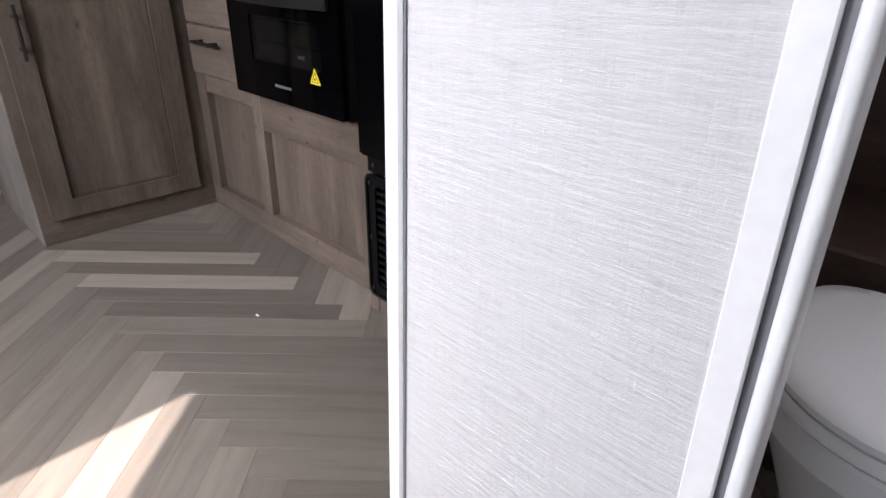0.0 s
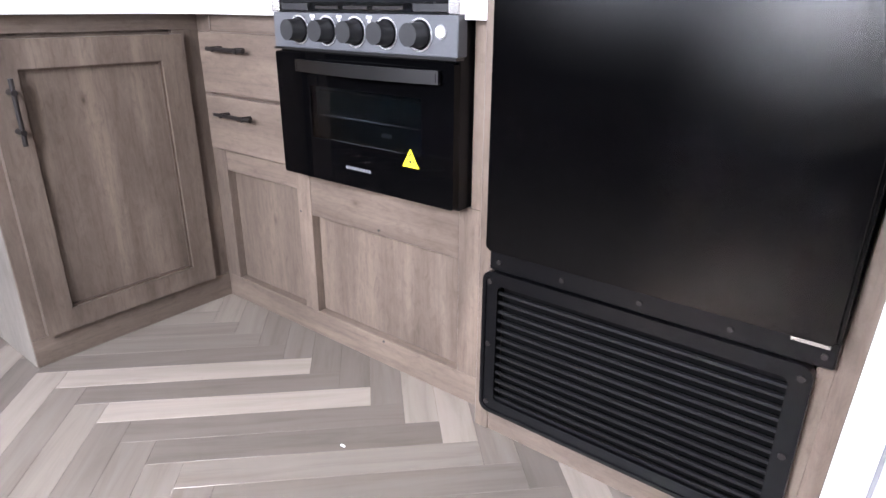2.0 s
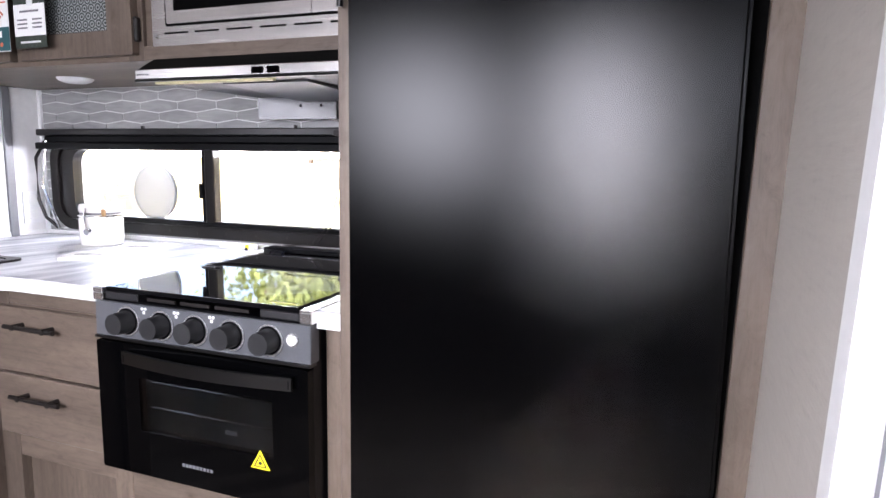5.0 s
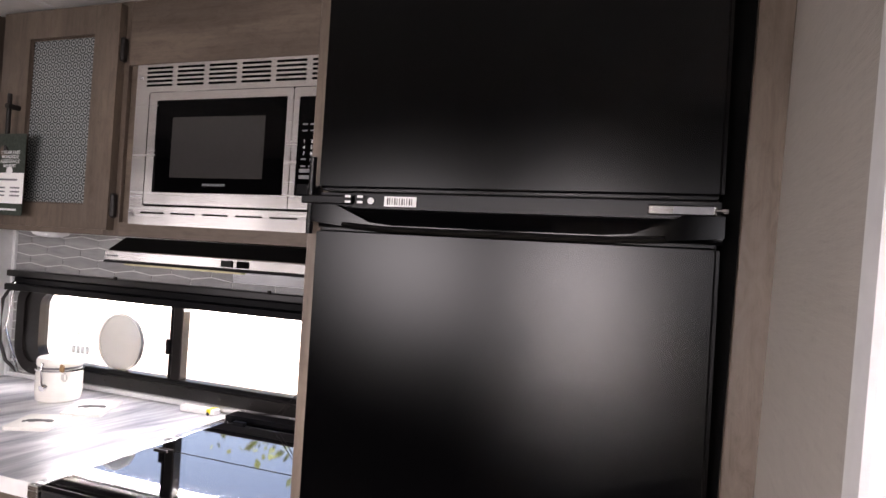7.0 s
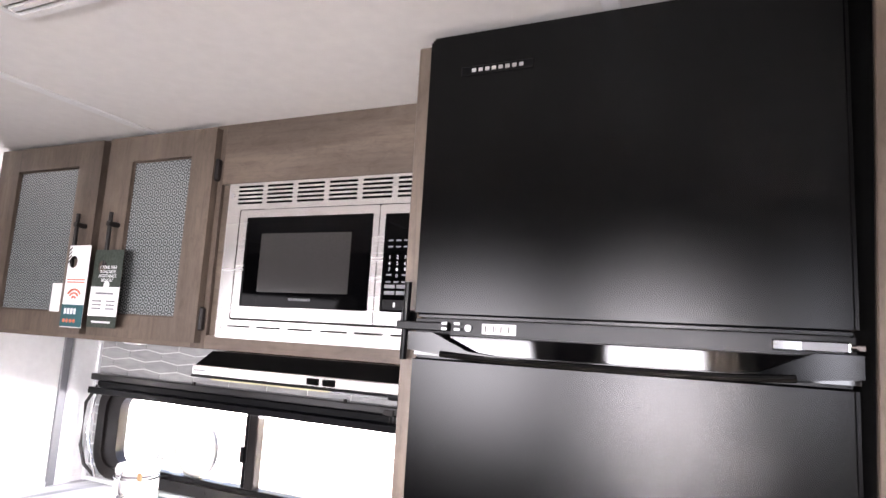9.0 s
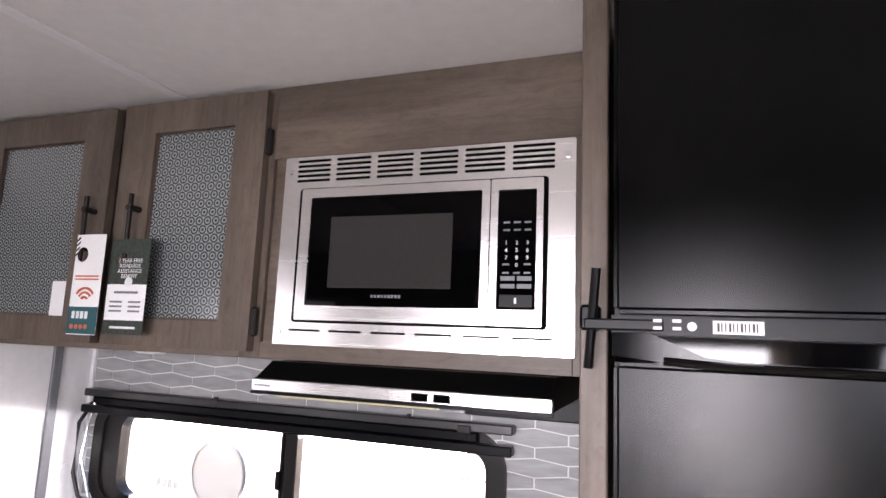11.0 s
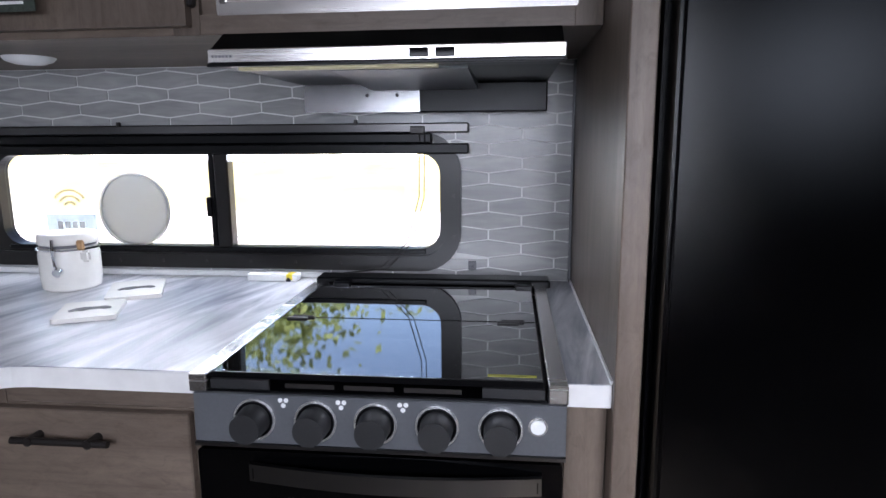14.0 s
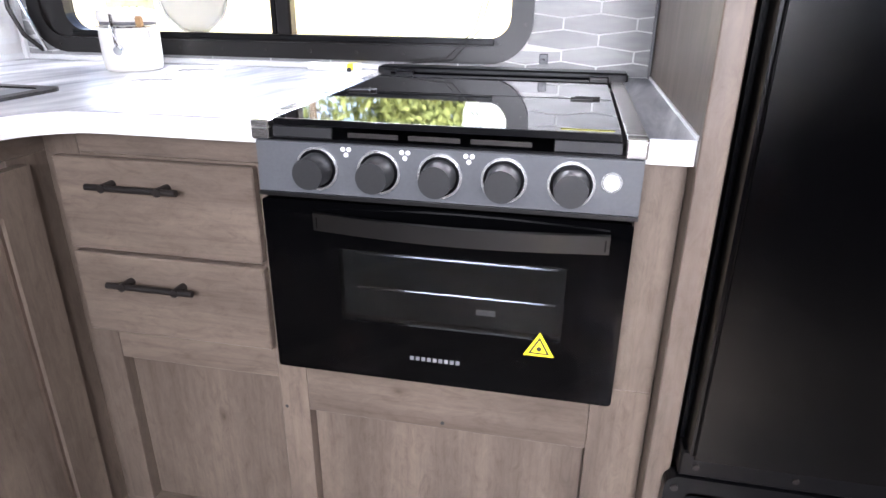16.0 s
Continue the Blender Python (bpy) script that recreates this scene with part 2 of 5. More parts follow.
def plank_mat(name, along, tone=None):
    """Vinyl plank, grain at 45 degrees in plan, tone by piece."""
    m = mat(name, (0.4, 0.37, 0.34), 0.21)
    p = placed(m, (26, 2.2, 26) if along else (2.2, 26, 26), (0, 0, radians(-45)))
    n = node(m, "ShaderNodeTexNoise", Scale=1.0, Detail=7.0, Roughness=0.62, Distortion=0.8)
    link(m, p, "Vector", n, "Vector")
    r = ramp(m, [(0.28, (0.150, 0.126, 0.105)), (0.5, (0.186, 0.158, 0.133)), (0.72, (0.204, 0.175, 0.148))])
    link(m, n, "Fac", r, "Fac")
    if tone is None:
        info = node(m, "ShaderNodeObjectInfo")
        t = ramp(m, [(0, (0.62,) * 3), (0.4, (0.86,) * 3), (0.75, (1.1,) * 3), (1, (1.35,) * 3)])
        link(m, info, "Random", t, "Fac")
    else:
        t = ramp(m, [(0, (tone,) * 3), (1, (tone,) * 3)])
    mx = node(m, "ShaderNodeMix")
    mx.data_type, mx.blend_type = "RGBA", "MULTIPLY"
    mx.inputs[0].default_value = 1.0
    link(m, r, "Color", mx, 6)
    link(m, t, "Color", mx, 7)
    link(m, mx, 2, bsdf(m), "Base Color")
    bump(m, n, "Fac", 0.08, 0.0008)
    return m


plank_a, plank_b = plank_mat("floor_plank_a", False), plank_mat("floor_plank_b", True)
plank_pale, plank_dark = plank_mat("pale_floor_plank", False, 1.45), plank_mat("dark_floor_plank", False, 0.70)


def glass_mat(name, colour, rough=0.0):
    m = bpy.data.materials.new(name)
    m.use_nodes = True
    b = bsdf(m)
    b.inputs["Base Color"].default_value = (*colour, 1)
    b.inputs["Roughness"].default_value, b.inputs["Transmission Weight"].default_value = rough, 1.0
    b.inputs["IOR"].default_value = 1.45
    return m


def film_mat(name, colour):
    """Thin printed film that daylight passes through."""
    m = bpy.data.materials.new(name)
    m.use_nodes = True
    m.node_tree.nodes.remove(bsdf(m))
    t = node(m, "ShaderNodeBsdfTransparent", Color=(*colour, 1))
    link(m, t, "BSDF", m.node_tree.nodes["Material Output"], "Surface")
    return m


clear_glass = glass_mat("clear_glass", (0.97, 0.98, 0.98))
smoked_glass = glass_mat("smoked_glass", (0.24, 0.26, 0.28))


def pattern_mat():
    """Dark glass printed with a close-set lattice of pale rings."""
    m = mat("ring_patterned_glass", (0.05, 0.06, 0.06), 0.16, 0.0, 1.0)
    g = node(m, "ShaderNodeNewGeometry")
    s = node(m, "ShaderNodeSeparateXYZ")
    link(m, g, "Position", s, "Vector")

    def op(kind, a, b=None):
        n = node(m, "ShaderNodeMath")
        n.operation = kind
        for i, v in enumerate((a, b)):
            if v is None:
                continue
            if isinstance(v, (int, float)):
                n.inputs[i].default_value = v
            else:
                m.node_tree.links.new(v, n.inputs[i])
        return n.outputs[0]

    def dist(off):
        u = op("SUBTRACT", op("FRACT", op("ADD", op("DIVIDE", s.outputs["X"], 0.0225), off)), 0.5)
        v = op("SUBTRACT", op("FRACT", op("ADD", op("DIVIDE", s.outputs["Z"], 0.039), off)), 0.5)
        u, v = op("MULTIPLY", u, 0.0225), op("MULTIPLY", v, 0.039)
        return op("SQRT", op("ADD", op("MULTIPLY", u, u), op("MULTIPLY", v, v)))

    d = op("MINIMUM", dist(0.0), dist(0.5))
    dark, pale = (0.050, 0.056, 0.056), (0.27, 0.29, 0.29)
    r = ramp(m, [(0.0, dark), (0.26, dark), (0.30, pale), (0.50, pale), (0.58, dark), (0.80, dark), (0.88, pale)])
    m.node_tree.links.new(op("DIVIDE", d, 0.0125), r.inputs["Fac"])
    link(m, r, "Color", bsdf(m), "Base Color")
    return m


ring_glass = pattern_mat()


def outdoor_mat(name, a, b, scale):
    m = mat(name, a, 0.9)
    n = node(m, "ShaderNodeTexNoise", Scale=scale, Detail=6.0)
    link(m, placed(m), "Vector", n, "Vector")
    r = ramp(m, [(0.35, a), (0.65, b)])
    link(m, n, "Fac", r, "Fac")
    link(m, r, "Color", bsdf(m), "Base Color")
    return m


gravel = outdoor_mat("pale_gravel", (0.60, 0.58, 0.55), (0.70, 0.68, 0.65), 3.0)
grass_mat = outdoor_mat("dry_grass", (0.50, 0.43, 0.22), (0.36, 0.34, 0.14), 0.6)
leaf_mat = outdoor_mat("leaves", (0.07, 0.10, 0.025), (0.13, 0.16, 0.045), 1.5)
bark = outdoor_mat("bark", (0.10, 0.075, 0.055), (0.18, 0.14, 0.10), 8.0)

# ---- mesh helpers ----
BASE = {}


def thing(name, base, label, category, group="", kind=""):
    ob = new(name)
    ob.location, ob.empty_display_size = base, 0.05
    BASE[ob.name] = Vector(base)
    return tagged(ob, label, category, group, kind)


def part(name, bm, material, parent=None, label="", smooth=False):
    """Links a bmesh, given in world metres, as one mesh object under its parent."""
    base = BASE[parent.name] if parent else Vector((0, 0, 0))
    bmesh.ops.recalc_face_normals(bm, faces=bm.faces[:])
    for v in bm.verts:
        v.co -= base
    me = bpy.data.meshes.new(name)
    if smooth:
        for f in bm.faces:
            f.smooth = True
    bm.to_mesh(me)
    bm.free()
    me.materials.append(material)
    ob = new(name, me)
    if smooth:
        me.set_sharp_from_angle(angle=radians(38))
    if parent:
        ob.parent = parent
        BASE[ob.name] = base
    if label:
        ob["label"] = label
    return ob


def single(name, bm, material, label, category, group="", kind="", smooth=False):
    return tagged(part(name, bm, material, None, "", smooth), label, category, group, kind)


def box(x0, y0, z0, x1, y1, z1, bevel=0.0, bm=None, seg=1):
    own = bmesh.new()
    bmesh.ops.create_cube(own, size=1.0)
    for v in own.verts:
        v.co = Vector(((x0 + x1) / 2 + v.co.x * abs(x1 - x0), (y0 + y1) / 2 + v.co.y * abs(y1 - y0), (z0 + z1) / 2 + v.co.z * abs(z1 - z0)))
    if bevel:
        bmesh.ops.bevel(own, geom=own.edges[:], offset=bevel, segments=seg, affect="EDGES")
    return join(bm, own)


def join(bm, own):
    if bm is None:
        return own
    tmp = bpy.data.meshes.new("tmp")
    own.to_mesh(tmp)
    own.free()
    bm.from_mesh(tmp)
    bpy.data.meshes.remove(tmp)
    return bm


PLANES = {"y": lambda a, b, d: (a, d, b), "x": lambda a, b, d: (d, a, b), "z": lambda a, b, d: (a, b, d)}


def prism(points, axis, d0, d1, bm=None, bevel=0.0):
    """A flat outline drawn across an axis and given depth from d0 to d1."""
    own = bmesh.new()
    at = PLANES[axis]
    low, high = [own.verts.new(at(a, b, d0)) for a, b in points], [own.verts.new(at(a, b, d1)) for a, b in points]
    own.faces.new(low)
    own.faces.new(high[::-1])
    n = len(points)
    for i in range(n):
        own.faces.new((low[i], high[i], high[(i + 1) % n], low[(i + 1) % n]))
    if bevel:
        bmesh.ops.bevel(own, geom=own.edges[:], offset=bevel, segments=2, affect="EDGES")
    return join(bm, own)


def ring(outer, inner, axis, d0, d1, bm=None):
    """A frame between two outlines with as many points."""
    own = bmesh.new()
    at = PLANES[axis]
    loops = [[own.verts.new(at(a, b, d)) for a, b in pts] for pts, d in ((outer, d0), (outer, d1), (inner, d1), (inner, d0))]
    n = len(outer)
    for k in range(4):
        p, q = loops[k], loops[(k + 1) % 4]
        for i in range(n):
            own.faces.new((p[i], p[(i + 1) % n], q[(i + 1) % n], q[i]))
    return join(bm, own)


def rounded(x0, z0, x1, z1, r, n=6):
    out = []
    for cx, cz, a in ((x1 - r, z1 - r, 0), (x0 + r, z1 - r, 90), (x0 + r, z0 + r, 180), (x1 - r, z0 + r, 270)):
        for k in range(n + 1):
            t = radians(a + 90 * k / n)
            out.append((cx + r * math.cos(t), cz + r * math.sin(t)))
    return out


def circle(cx, cz, r, n=24):
    return [(cx + r * math.cos(2 * math.pi * k / n), cz + r * math.sin(2 * math.pi * k / n)) for k in range(n)]


def rod(p, q, r, bm=None, n=12, r2=None):
    p, q = Vector(p), Vector(q)
    own = bmesh.new()
    turn = (q - p).to_track_quat("Z", "Y").to_matrix().to_4x4()
    bmesh.ops.create_cone(own, cap_ends=True, segments=n, radius1=r, radius2=r if r2 is None else r2, depth=(q - p).length, matrix=Matrix.Translation((p + q) / 2) @ turn)
    return join(bm, own)


def tube(points, r, bm=None, n=8):
    """A bent round bar through the points."""
    own = bmesh.new()
    pts = [Vector(p) for p in points]
    rings = []
    for i, p in enumerate(pts):
        way = (pts[min(i + 1, len(pts) - 1)] - pts[max(i - 1, 0)]).normalized()
        q = way.to_track_quat("Z", "Y")
        rings.append([own.verts.new(p + q @ Vector((r * math.cos(2 * math.pi * k / n), r * math.sin(2 * math.pi * k / n), 0))) for k in range(n)])
    for a, b in zip(rings, rings[1:]):
        for k in range(n):
            own.faces.new((a[k], a[(k + 1) % n], b[(k + 1) % n], b[k]))
    own.faces.new(rings[0][::-1])
    own.faces.new(rings[-1])
    return join(bm, own)


def lathe(profile, centre, bm=None, n=32):
    """A turned body: (radius, height) pairs about an upright axis."""
    own = bmesh.new()
    rings = [[own.verts.new((centre[0] + r * math.cos(2 * math.pi * k / n), centre[1] + r * math.sin(2 * math.pi * k / n), centre[2] + h)) for k in range(n)] for r, h in profile]
    for a, b in zip(rings, rings[1:]):
        for k in range(n):
            own.faces.new((a[k], a[(k + 1) % n], b[(k + 1) % n], b[k]))
    own.faces.new(rings[0][::-1])
    own.faces.new(rings[-1])
    return join(bm, own)


def lettering(name, text, size, m, material, parent, label=""):
    """Flat letters as a mesh at the pose m."""
    curve = bpy.data.curves.new(name, "FONT")
    curve.body, curve.size, curve.align_x, curve.align_y, curve.extrude, curve.resolution_u = text, size, "CENTER", "CENTER", 0.0003, 2
    tmp = new("tmp_text", curve)
    bpy.context.view_layer.update()
    me = bpy.data.meshes.new_from_object(tmp.evaluated_get(bpy.context.evaluated_depsgraph_get()))
    bpy.data.objects.remove(tmp)
    me.transform(Matrix.Translation(-BASE[parent.name]) @ m)
    me.materials.clear()
    me.materials.append(material)
    ob = new(name, me)
    ob.parent = parent
    BASE[ob.name] = BASE[parent.name]
    if label:
        ob["label"] = label
    return ob


def facing_y(x, y, z):
    """A pose for things drawn on a plane that faces -y."""
    return pose(x, y, z, 90, 0, 0)

# ---- the setting ----
CEIL, BACK, FAR_SIDE, LEFT, RIGHT = 2.03, 1.765, -1.0, -5.0, 1.2


def wall_with_holes(name, x0, x1, y0, y1, holes, material, label, top=CEIL):
    """A wall along x, from floor to ceiling, with rectangular openings (x0, z0, x1, z1) left to right."""
    bm = bmesh.new()
    at = x0
    for hx0, hz0, hx1, hz1 in holes:
        box(at, y0, 0, hx0, y1, top, bm=bm)
        if hz0 > 0:
            box(hx0, y0, 0, hx1, y1, hz0, bm=bm)
        box(hx0, y0, hz1, hx1, y1, top, bm=bm)
        at = hx1
    box(at, y0, 0, x1, y1, top, bm=bm)
    return single(name, bm, material, label, "wall", kind="structure")


WIN = (-2.41, 0.985, -1.21, 1.25)
# The last opening is for the added bathroom lamp.
wall_with_holes("wall_north", LEFT, RIGHT, BACK, BACK + 0.05, [(-3.28, 0.75, -2.72, 1.85), WIN, (0.55, 1.3, 0.95, 1.7)], grout, "white grouted outer wall behind the kitchen")
# Unseen wall; dark panelling lessens bounce, westmost opening added for the fill lamp.
wall_with_holes("wall_south", LEFT, RIGHT, FAR_SIDE - 0.05, FAR_SIDE, [(-3.5, 0.85, -2.6, 1.75), (-1.80, 0.80, -1.14, 1.75), (-0.97, 0.80, -0.36, 1.75), (-0.11, 1.22, 0.43, 1.73)], shadow_oak, "unseen outer wall in dark wood, one of its four windows added")
single("wall_west", box(LEFT - 0.05, FAR_SIDE - 0.05, 0, LEFT, BACK + 0.05, CEIL), oak_v, "taupe wood panelled end wall", "wall", kind="structure")
single("wall_east", box(RIGHT, FAR_SIDE - 0.05, 0, RIGHT + 0.05, BACK + 0.05, CEIL), linen_darker, "pale papered end wall", "wall", kind="structure")
single("ceiling", box(LEFT - 0.05, FAR_SIDE - 0.05, CEIL, RIGHT + 0.05, BACK + 0.05, CEIL + 0.06), ceiling_mat, "plain off-white vinyl ceiling panels", "ceiling", kind="structure")
floor = single("floor", box(LEFT - 0.05, FAR_SIDE - 0.05, -0.08, RIGHT + 0.05, BACK + 0.05, -0.006), plank_a, "herringbone floor of grey-brown vinyl planks", "floor", kind="structure")
for x in (-1.855, -0.555, -3.1):
    single("ceiling_batten", box(x - 0.014, FAR_SIDE, CEIL - 0.005, x + 0.014, 1.32 if x < -1 else 1.1, CEIL, 0.002), white_trim, "narrow white batten over a ceiling joint", "batten", "ceiling battens", "structure")

# bathroom partition with its doorway
FRONT = 0.608


def leaning(bm):
    """The kitchen-side end of the bathroom wall stands a little out of plumb."""
    for v in bm.verts:
        if v.co.x < -0.1:
            v.co.x += 0.030 * (v.co.z - 1.0) - 0.017
    return bm


bm = leaning(box(-0.19, FRONT, 0, 0.182, FRONT + 0.035, CEIL))
box(0.182, FRONT, 1.93, 0.80, FRONT + 0.035, CEIL, bm=bm)
box(0.80, FRONT, 0, RIGHT, FRONT + 0.035, CEIL, bm=bm)
single("wall_bath_front", bm, linen_white, "white bathroom wall in embossed linen paper", "wall", kind="structure")
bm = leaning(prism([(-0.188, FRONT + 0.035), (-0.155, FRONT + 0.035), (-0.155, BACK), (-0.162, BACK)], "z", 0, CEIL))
single("wall_bath_side", bm, linen_darker, "linen-papered side of the bathroom wall, darker than its front", "wall", kind="structure")
bm = leaning(box(-0.192, FRONT - 0.007, 0, -0.164, FRONT + 0.036, CEIL, 0.004))
single("corner_trim", bm, white_trim, "white corner bead at the bathroom wall", "trim", kind="structure")
single("trim", leaning(box(-0.164, FRONT - 0.002, 0, -0.1605, FRONT, CEIL)), grey_plate, "thin grey seam beside the corner bead", "trim", kind="structure")
single("trim", box(0.158, FRONT - 0.006, 0, 0.184, FRONT, CEIL, 0.0015), white_trim, "smooth white door casing strip", "trim", kind="structure")
single("trim", box(0.1822, FRONT + 0.001, 0, 0.191, FRONT + 0.022, 1.93), grey_plate, "grey recessed strip of the door casing", "trim", kind="structure")
bm = prism(rounded(0.191, FRONT - 0.005, 0.2055, FRONT + 0.024, 0.0065), "z", 0, 1.93)
tagged(part("door_frame", bm, white_trim, smooth=True), "white rounded bathroom door jamb", "door frame", kind="structure")
# bathroom behind: dark timber bench
bm = box(-0.15, 1.26, 0, 0.95, 1.62, 0.475, 0.006)
single("bath_cabinet", bm, bath_wood, "dark brown wooden cabinet behind the toilet", "cabinet")
single("bath_panel", box(-0.15, 1.64, 0.0, 0.95, BACK, 1.28), bath_wood, "dark brown wood panelling in the bathroom", "panel", kind="structure")

# left partition beside the kitchen
single("wall_kitchen_end", box(-2.60, 1.18, 0, -2.55, BACK, 1.445), white_vinyl, "white vinyl partition at the kitchen end", "wall", kind="structure")
single("trim", box(-2.553, 1.618, 0.92, -2.542, 1.648, 1.445, 0.002), grey_plate, "dark grey upright joint strip on the partition", "trim", kind="structure")
single("trim", box(-2.55, 1.18, 0.92, -2.545, BACK, 0.936), white_trim, "white strip along the worktop", "trim", kind="structure")
single("trim", box(-2.549, BACK - 0.014, 0.92, -2.535, BACK, 1.445, 0.002), white_trim, "white corner strip beside the tiles", "trim", kind="structure")
single("trim", box(-0.912, BACK - 0.014, 0.92, -0.9055, BACK - 0.002, 1.444, 0.002), grey_plate, "grey edge strip at the tiles' end", "trim", kind="structure")


def outlet(x, y, z):
    o = thing("wall_outlet", (x, y, z), "white double power outlet on the partition", "outlet", "power outlets")
    part("plate", prism(rounded(y - 0.035, z - 0.058, y + 0.035, z + 0.058, 0.006), "x", x, x + 0.006), white_trim, o)
    for dz in (-0.026, 0.026):
        part("socket", prism(rounded(y - 0.017, z + dz - 0.018, y + 0.017, z + dz + 0.018, 0.008), "x", x + 0.006, x + 0.008), paper_white, o)
    return o


outlet(-2.55, 1.705, 1.02)
outlet(-2.55, 1.34, 0.985)


# ---- windows ----
def outer_window(name, x0, z0, x1, z1, y, side, label):
    """A rounded caravan window set in an outer wall; side is the way indoors along y."""
    w = thing(name, ((x0 + x1) / 2, y, z0), label, "window", kind="structure")
    o, i = rounded(x0 - 0.05, z0 - 0.05, x1 + 0.05, z1 + 0.05, 0.10), rounded(x0 + 0.012, z0 + 0.012, x1 - 0.012, z1 - 0.012, 0.05)
    part("window_frame", ring(o, i, "y", y, y + side * 0.016), rubber, w)
    pane = part("pane", prism(rounded(x0 + 0.004, z0 + 0.004, x1 - 0.004, z1 - 0.004, 0.05), "y", y - side * 0.026, y - side * 0.022), clear_glass, w)
    pane.visible_shadow = False
    return w


outer_window("window_2", -0.97, 0.80, -0.36, 1.75, FAR_SIDE, 1, "dark-framed side window in full sun")
# Unseen panel added to hold the sun patch to its left edge.
single("side_sun_block", box(-0.99, -0.9975, 0.78, -0.815, -0.9945, 1.77), cloth, "pale unseen cloth panel blocking sun at the side window's edge", "blind")
# Unseen window and blind, added to house the west fill lamp.
outer_window("west_fill_window", -3.5, 0.85, -2.6, 1.75, FAR_SIDE, 1, "dark-framed unseen window added to bring light from the west")
single("west_sun_block", box(-3.52, -0.9975, 0.83, -2.58, -0.9945, 1.77), cloth, "pale unseen blind keeping sun out of the added west window", "blind")
outer_window("window_3", -1.80, 0.80, -1.14, 1.75, FAR_SIDE, 1, "dark-framed lounge window in full sun")
# Unseen blind added so that the lounge window casts no sun patch.
single("lounge_sun_block", box(-1.82, -0.9975, 0.78, -1.12, -0.9945, 1.77), cloth, "pale unseen blind added to block sun at the lounge window", "blind")
outer_window("window_6", -0.11, 1.22, 0.43, 1.73, FAR_SIDE, 1, "dark-framed rear window")
# Added out of view to stop direct sun at the rear window.
single("rear_sun_block", box(-0.13, -0.9975, 1.20, 0.45, -0.9945, 1.75), cloth, "pale unseen blind added to block sun at the rear window", "blind")
outer_window("window_4", -3.28, 0.75, -2.72, 1.85, BACK, -1, "dark-framed entry door window, very bright")
# Unseen window, put in to hold the bathroom fill lamp.
outer_window("bath_fill_window", 0.55, 1.30, 0.95, 1.70, BACK, -1, "small unseen bathroom window added for its light")

# unseen curtain added beside the side window; its slanted edge shapes the sun patch
own = bmesh.new()
cols = 15
top = [(-0.82 + 0.52 * k / (cols - 1), -0.965 + 0.012 * math.sin(k * 1.7), 1.60) for k in range(cols)]
low = [(-0.40 + 0.10 * k / (cols - 1), -0.965 + 0.016 * math.sin(k * 1.7 + 0.4), 1.115) for k in range(cols)]
head = [(x, y, 1.80) for x, y, z in top]
rows = [[own.verts.new(p) for p in head]] + [[own.verts.new(Vector(a).lerp(Vector(b), s / 6)) for a, b in zip(top, low)] for s in range(7)]
for a, b in zip(rows, rows[1:]):
    for k in range(cols - 1):
        own.faces.new((a[k], a[k + 1], b[k + 1], b[k]))
bmesh.ops.solidify(own, geom=own.faces[:], thickness=0.003)
single("curtain", own, cloth, "pale unseen cloth, its slanted edge added to shape the sun patch", "curtain", smooth=True)

# kitchen window
kw = thing("window_1", (-1.81, BACK, 0.98), "long dark-framed kitchen window with sliding pane, very bright", "window", kind="structure")
OUT, INN = rounded(-2.50, 0.942, -1.172, 1.285, 0.10, 8), rounded(-2.462, 0.980, -1.208, 1.247, 0.065, 8)
part("window_frame", ring(OUT, INN, "y", BACK - 0.016, BACK + 0.002), rubber, kw)
part("inner_frame", ring(rounded(-2.464, 0.978, -1.206, 1.249, 0.066, 8), rounded(-2.395, 0.998, -1.224, 1.232, 0.05, 8), "y", BACK - 0.008, BACK + 0.03), rubber, kw)
part("divider", box(-1.798, BACK - 0.012, 0.994, -1.760, BACK + 0.028, 1.236, 0.004), rubber, kw)
part("sash", box(-1.815, BACK - 0.006, 0.996, -1.799, BACK + 0.018, 1.234, 0.003), black_plastic, kw)
part("latch", box(-1.822, BACK - 0.014, 1.075, -1.806, BACK - 0.004, 1.125, 0.003), black_plastic, kw)
part("sill_rail", box(-2.38, BACK - 0.013, 0.984, -1.26, BACK - 0.004, 0.997, 0.002), black_plastic, kw)
for x0, x1 in ((-2.40, -1.80), (-1.765, -1.22)):
    pane = part("pane", box(x0, BACK + 0.018, 0.994, x1, BACK + 0.022, 1.236), clear_glass, kw)
    pane.visible_shadow = False
for k in range(11):
    x = -2.42 + 0.118 * k
    part("screw", rod((x, BACK - 0.018, 0.961), (x, BACK - 0.015, 0.961), 0.004, n=8), black_metal, kw)
for z in (1.03, 1.13):
    part("screw", rod((-1.19, BACK - 0.018, z), (-1.19, BACK - 0.015, z), 0.004, n=8), black_metal, kw)

# shade cassette above the window
sh = thing("roller_blind", (-1.83, BACK - 0.03, 1.26), "raised dark pleated shade in its long housing", "blind")
part("head_rail", box(-2.532, BACK - 0.040, 1.281, -1.152, BACK - 0.004, 1.304, 0.003), brushed, sh, "long dark metal head rail")
part("pleats", box(-2.50, BACK - 0.034, 1.256, -1.24, BACK - 0.018, 1.281, 0.004), black_plastic, sh)
part("bottom_rail", box(-2.532, BACK - 0.046, 1.232, -1.152, BACK - 0.018, 1.256, 0.003), black_plastic, sh)
part("mount", box(-1.29, BACK - 0.045, 1.278, -1.255, BACK - 0.036, 1.296, 0.002), black_metal, sh)
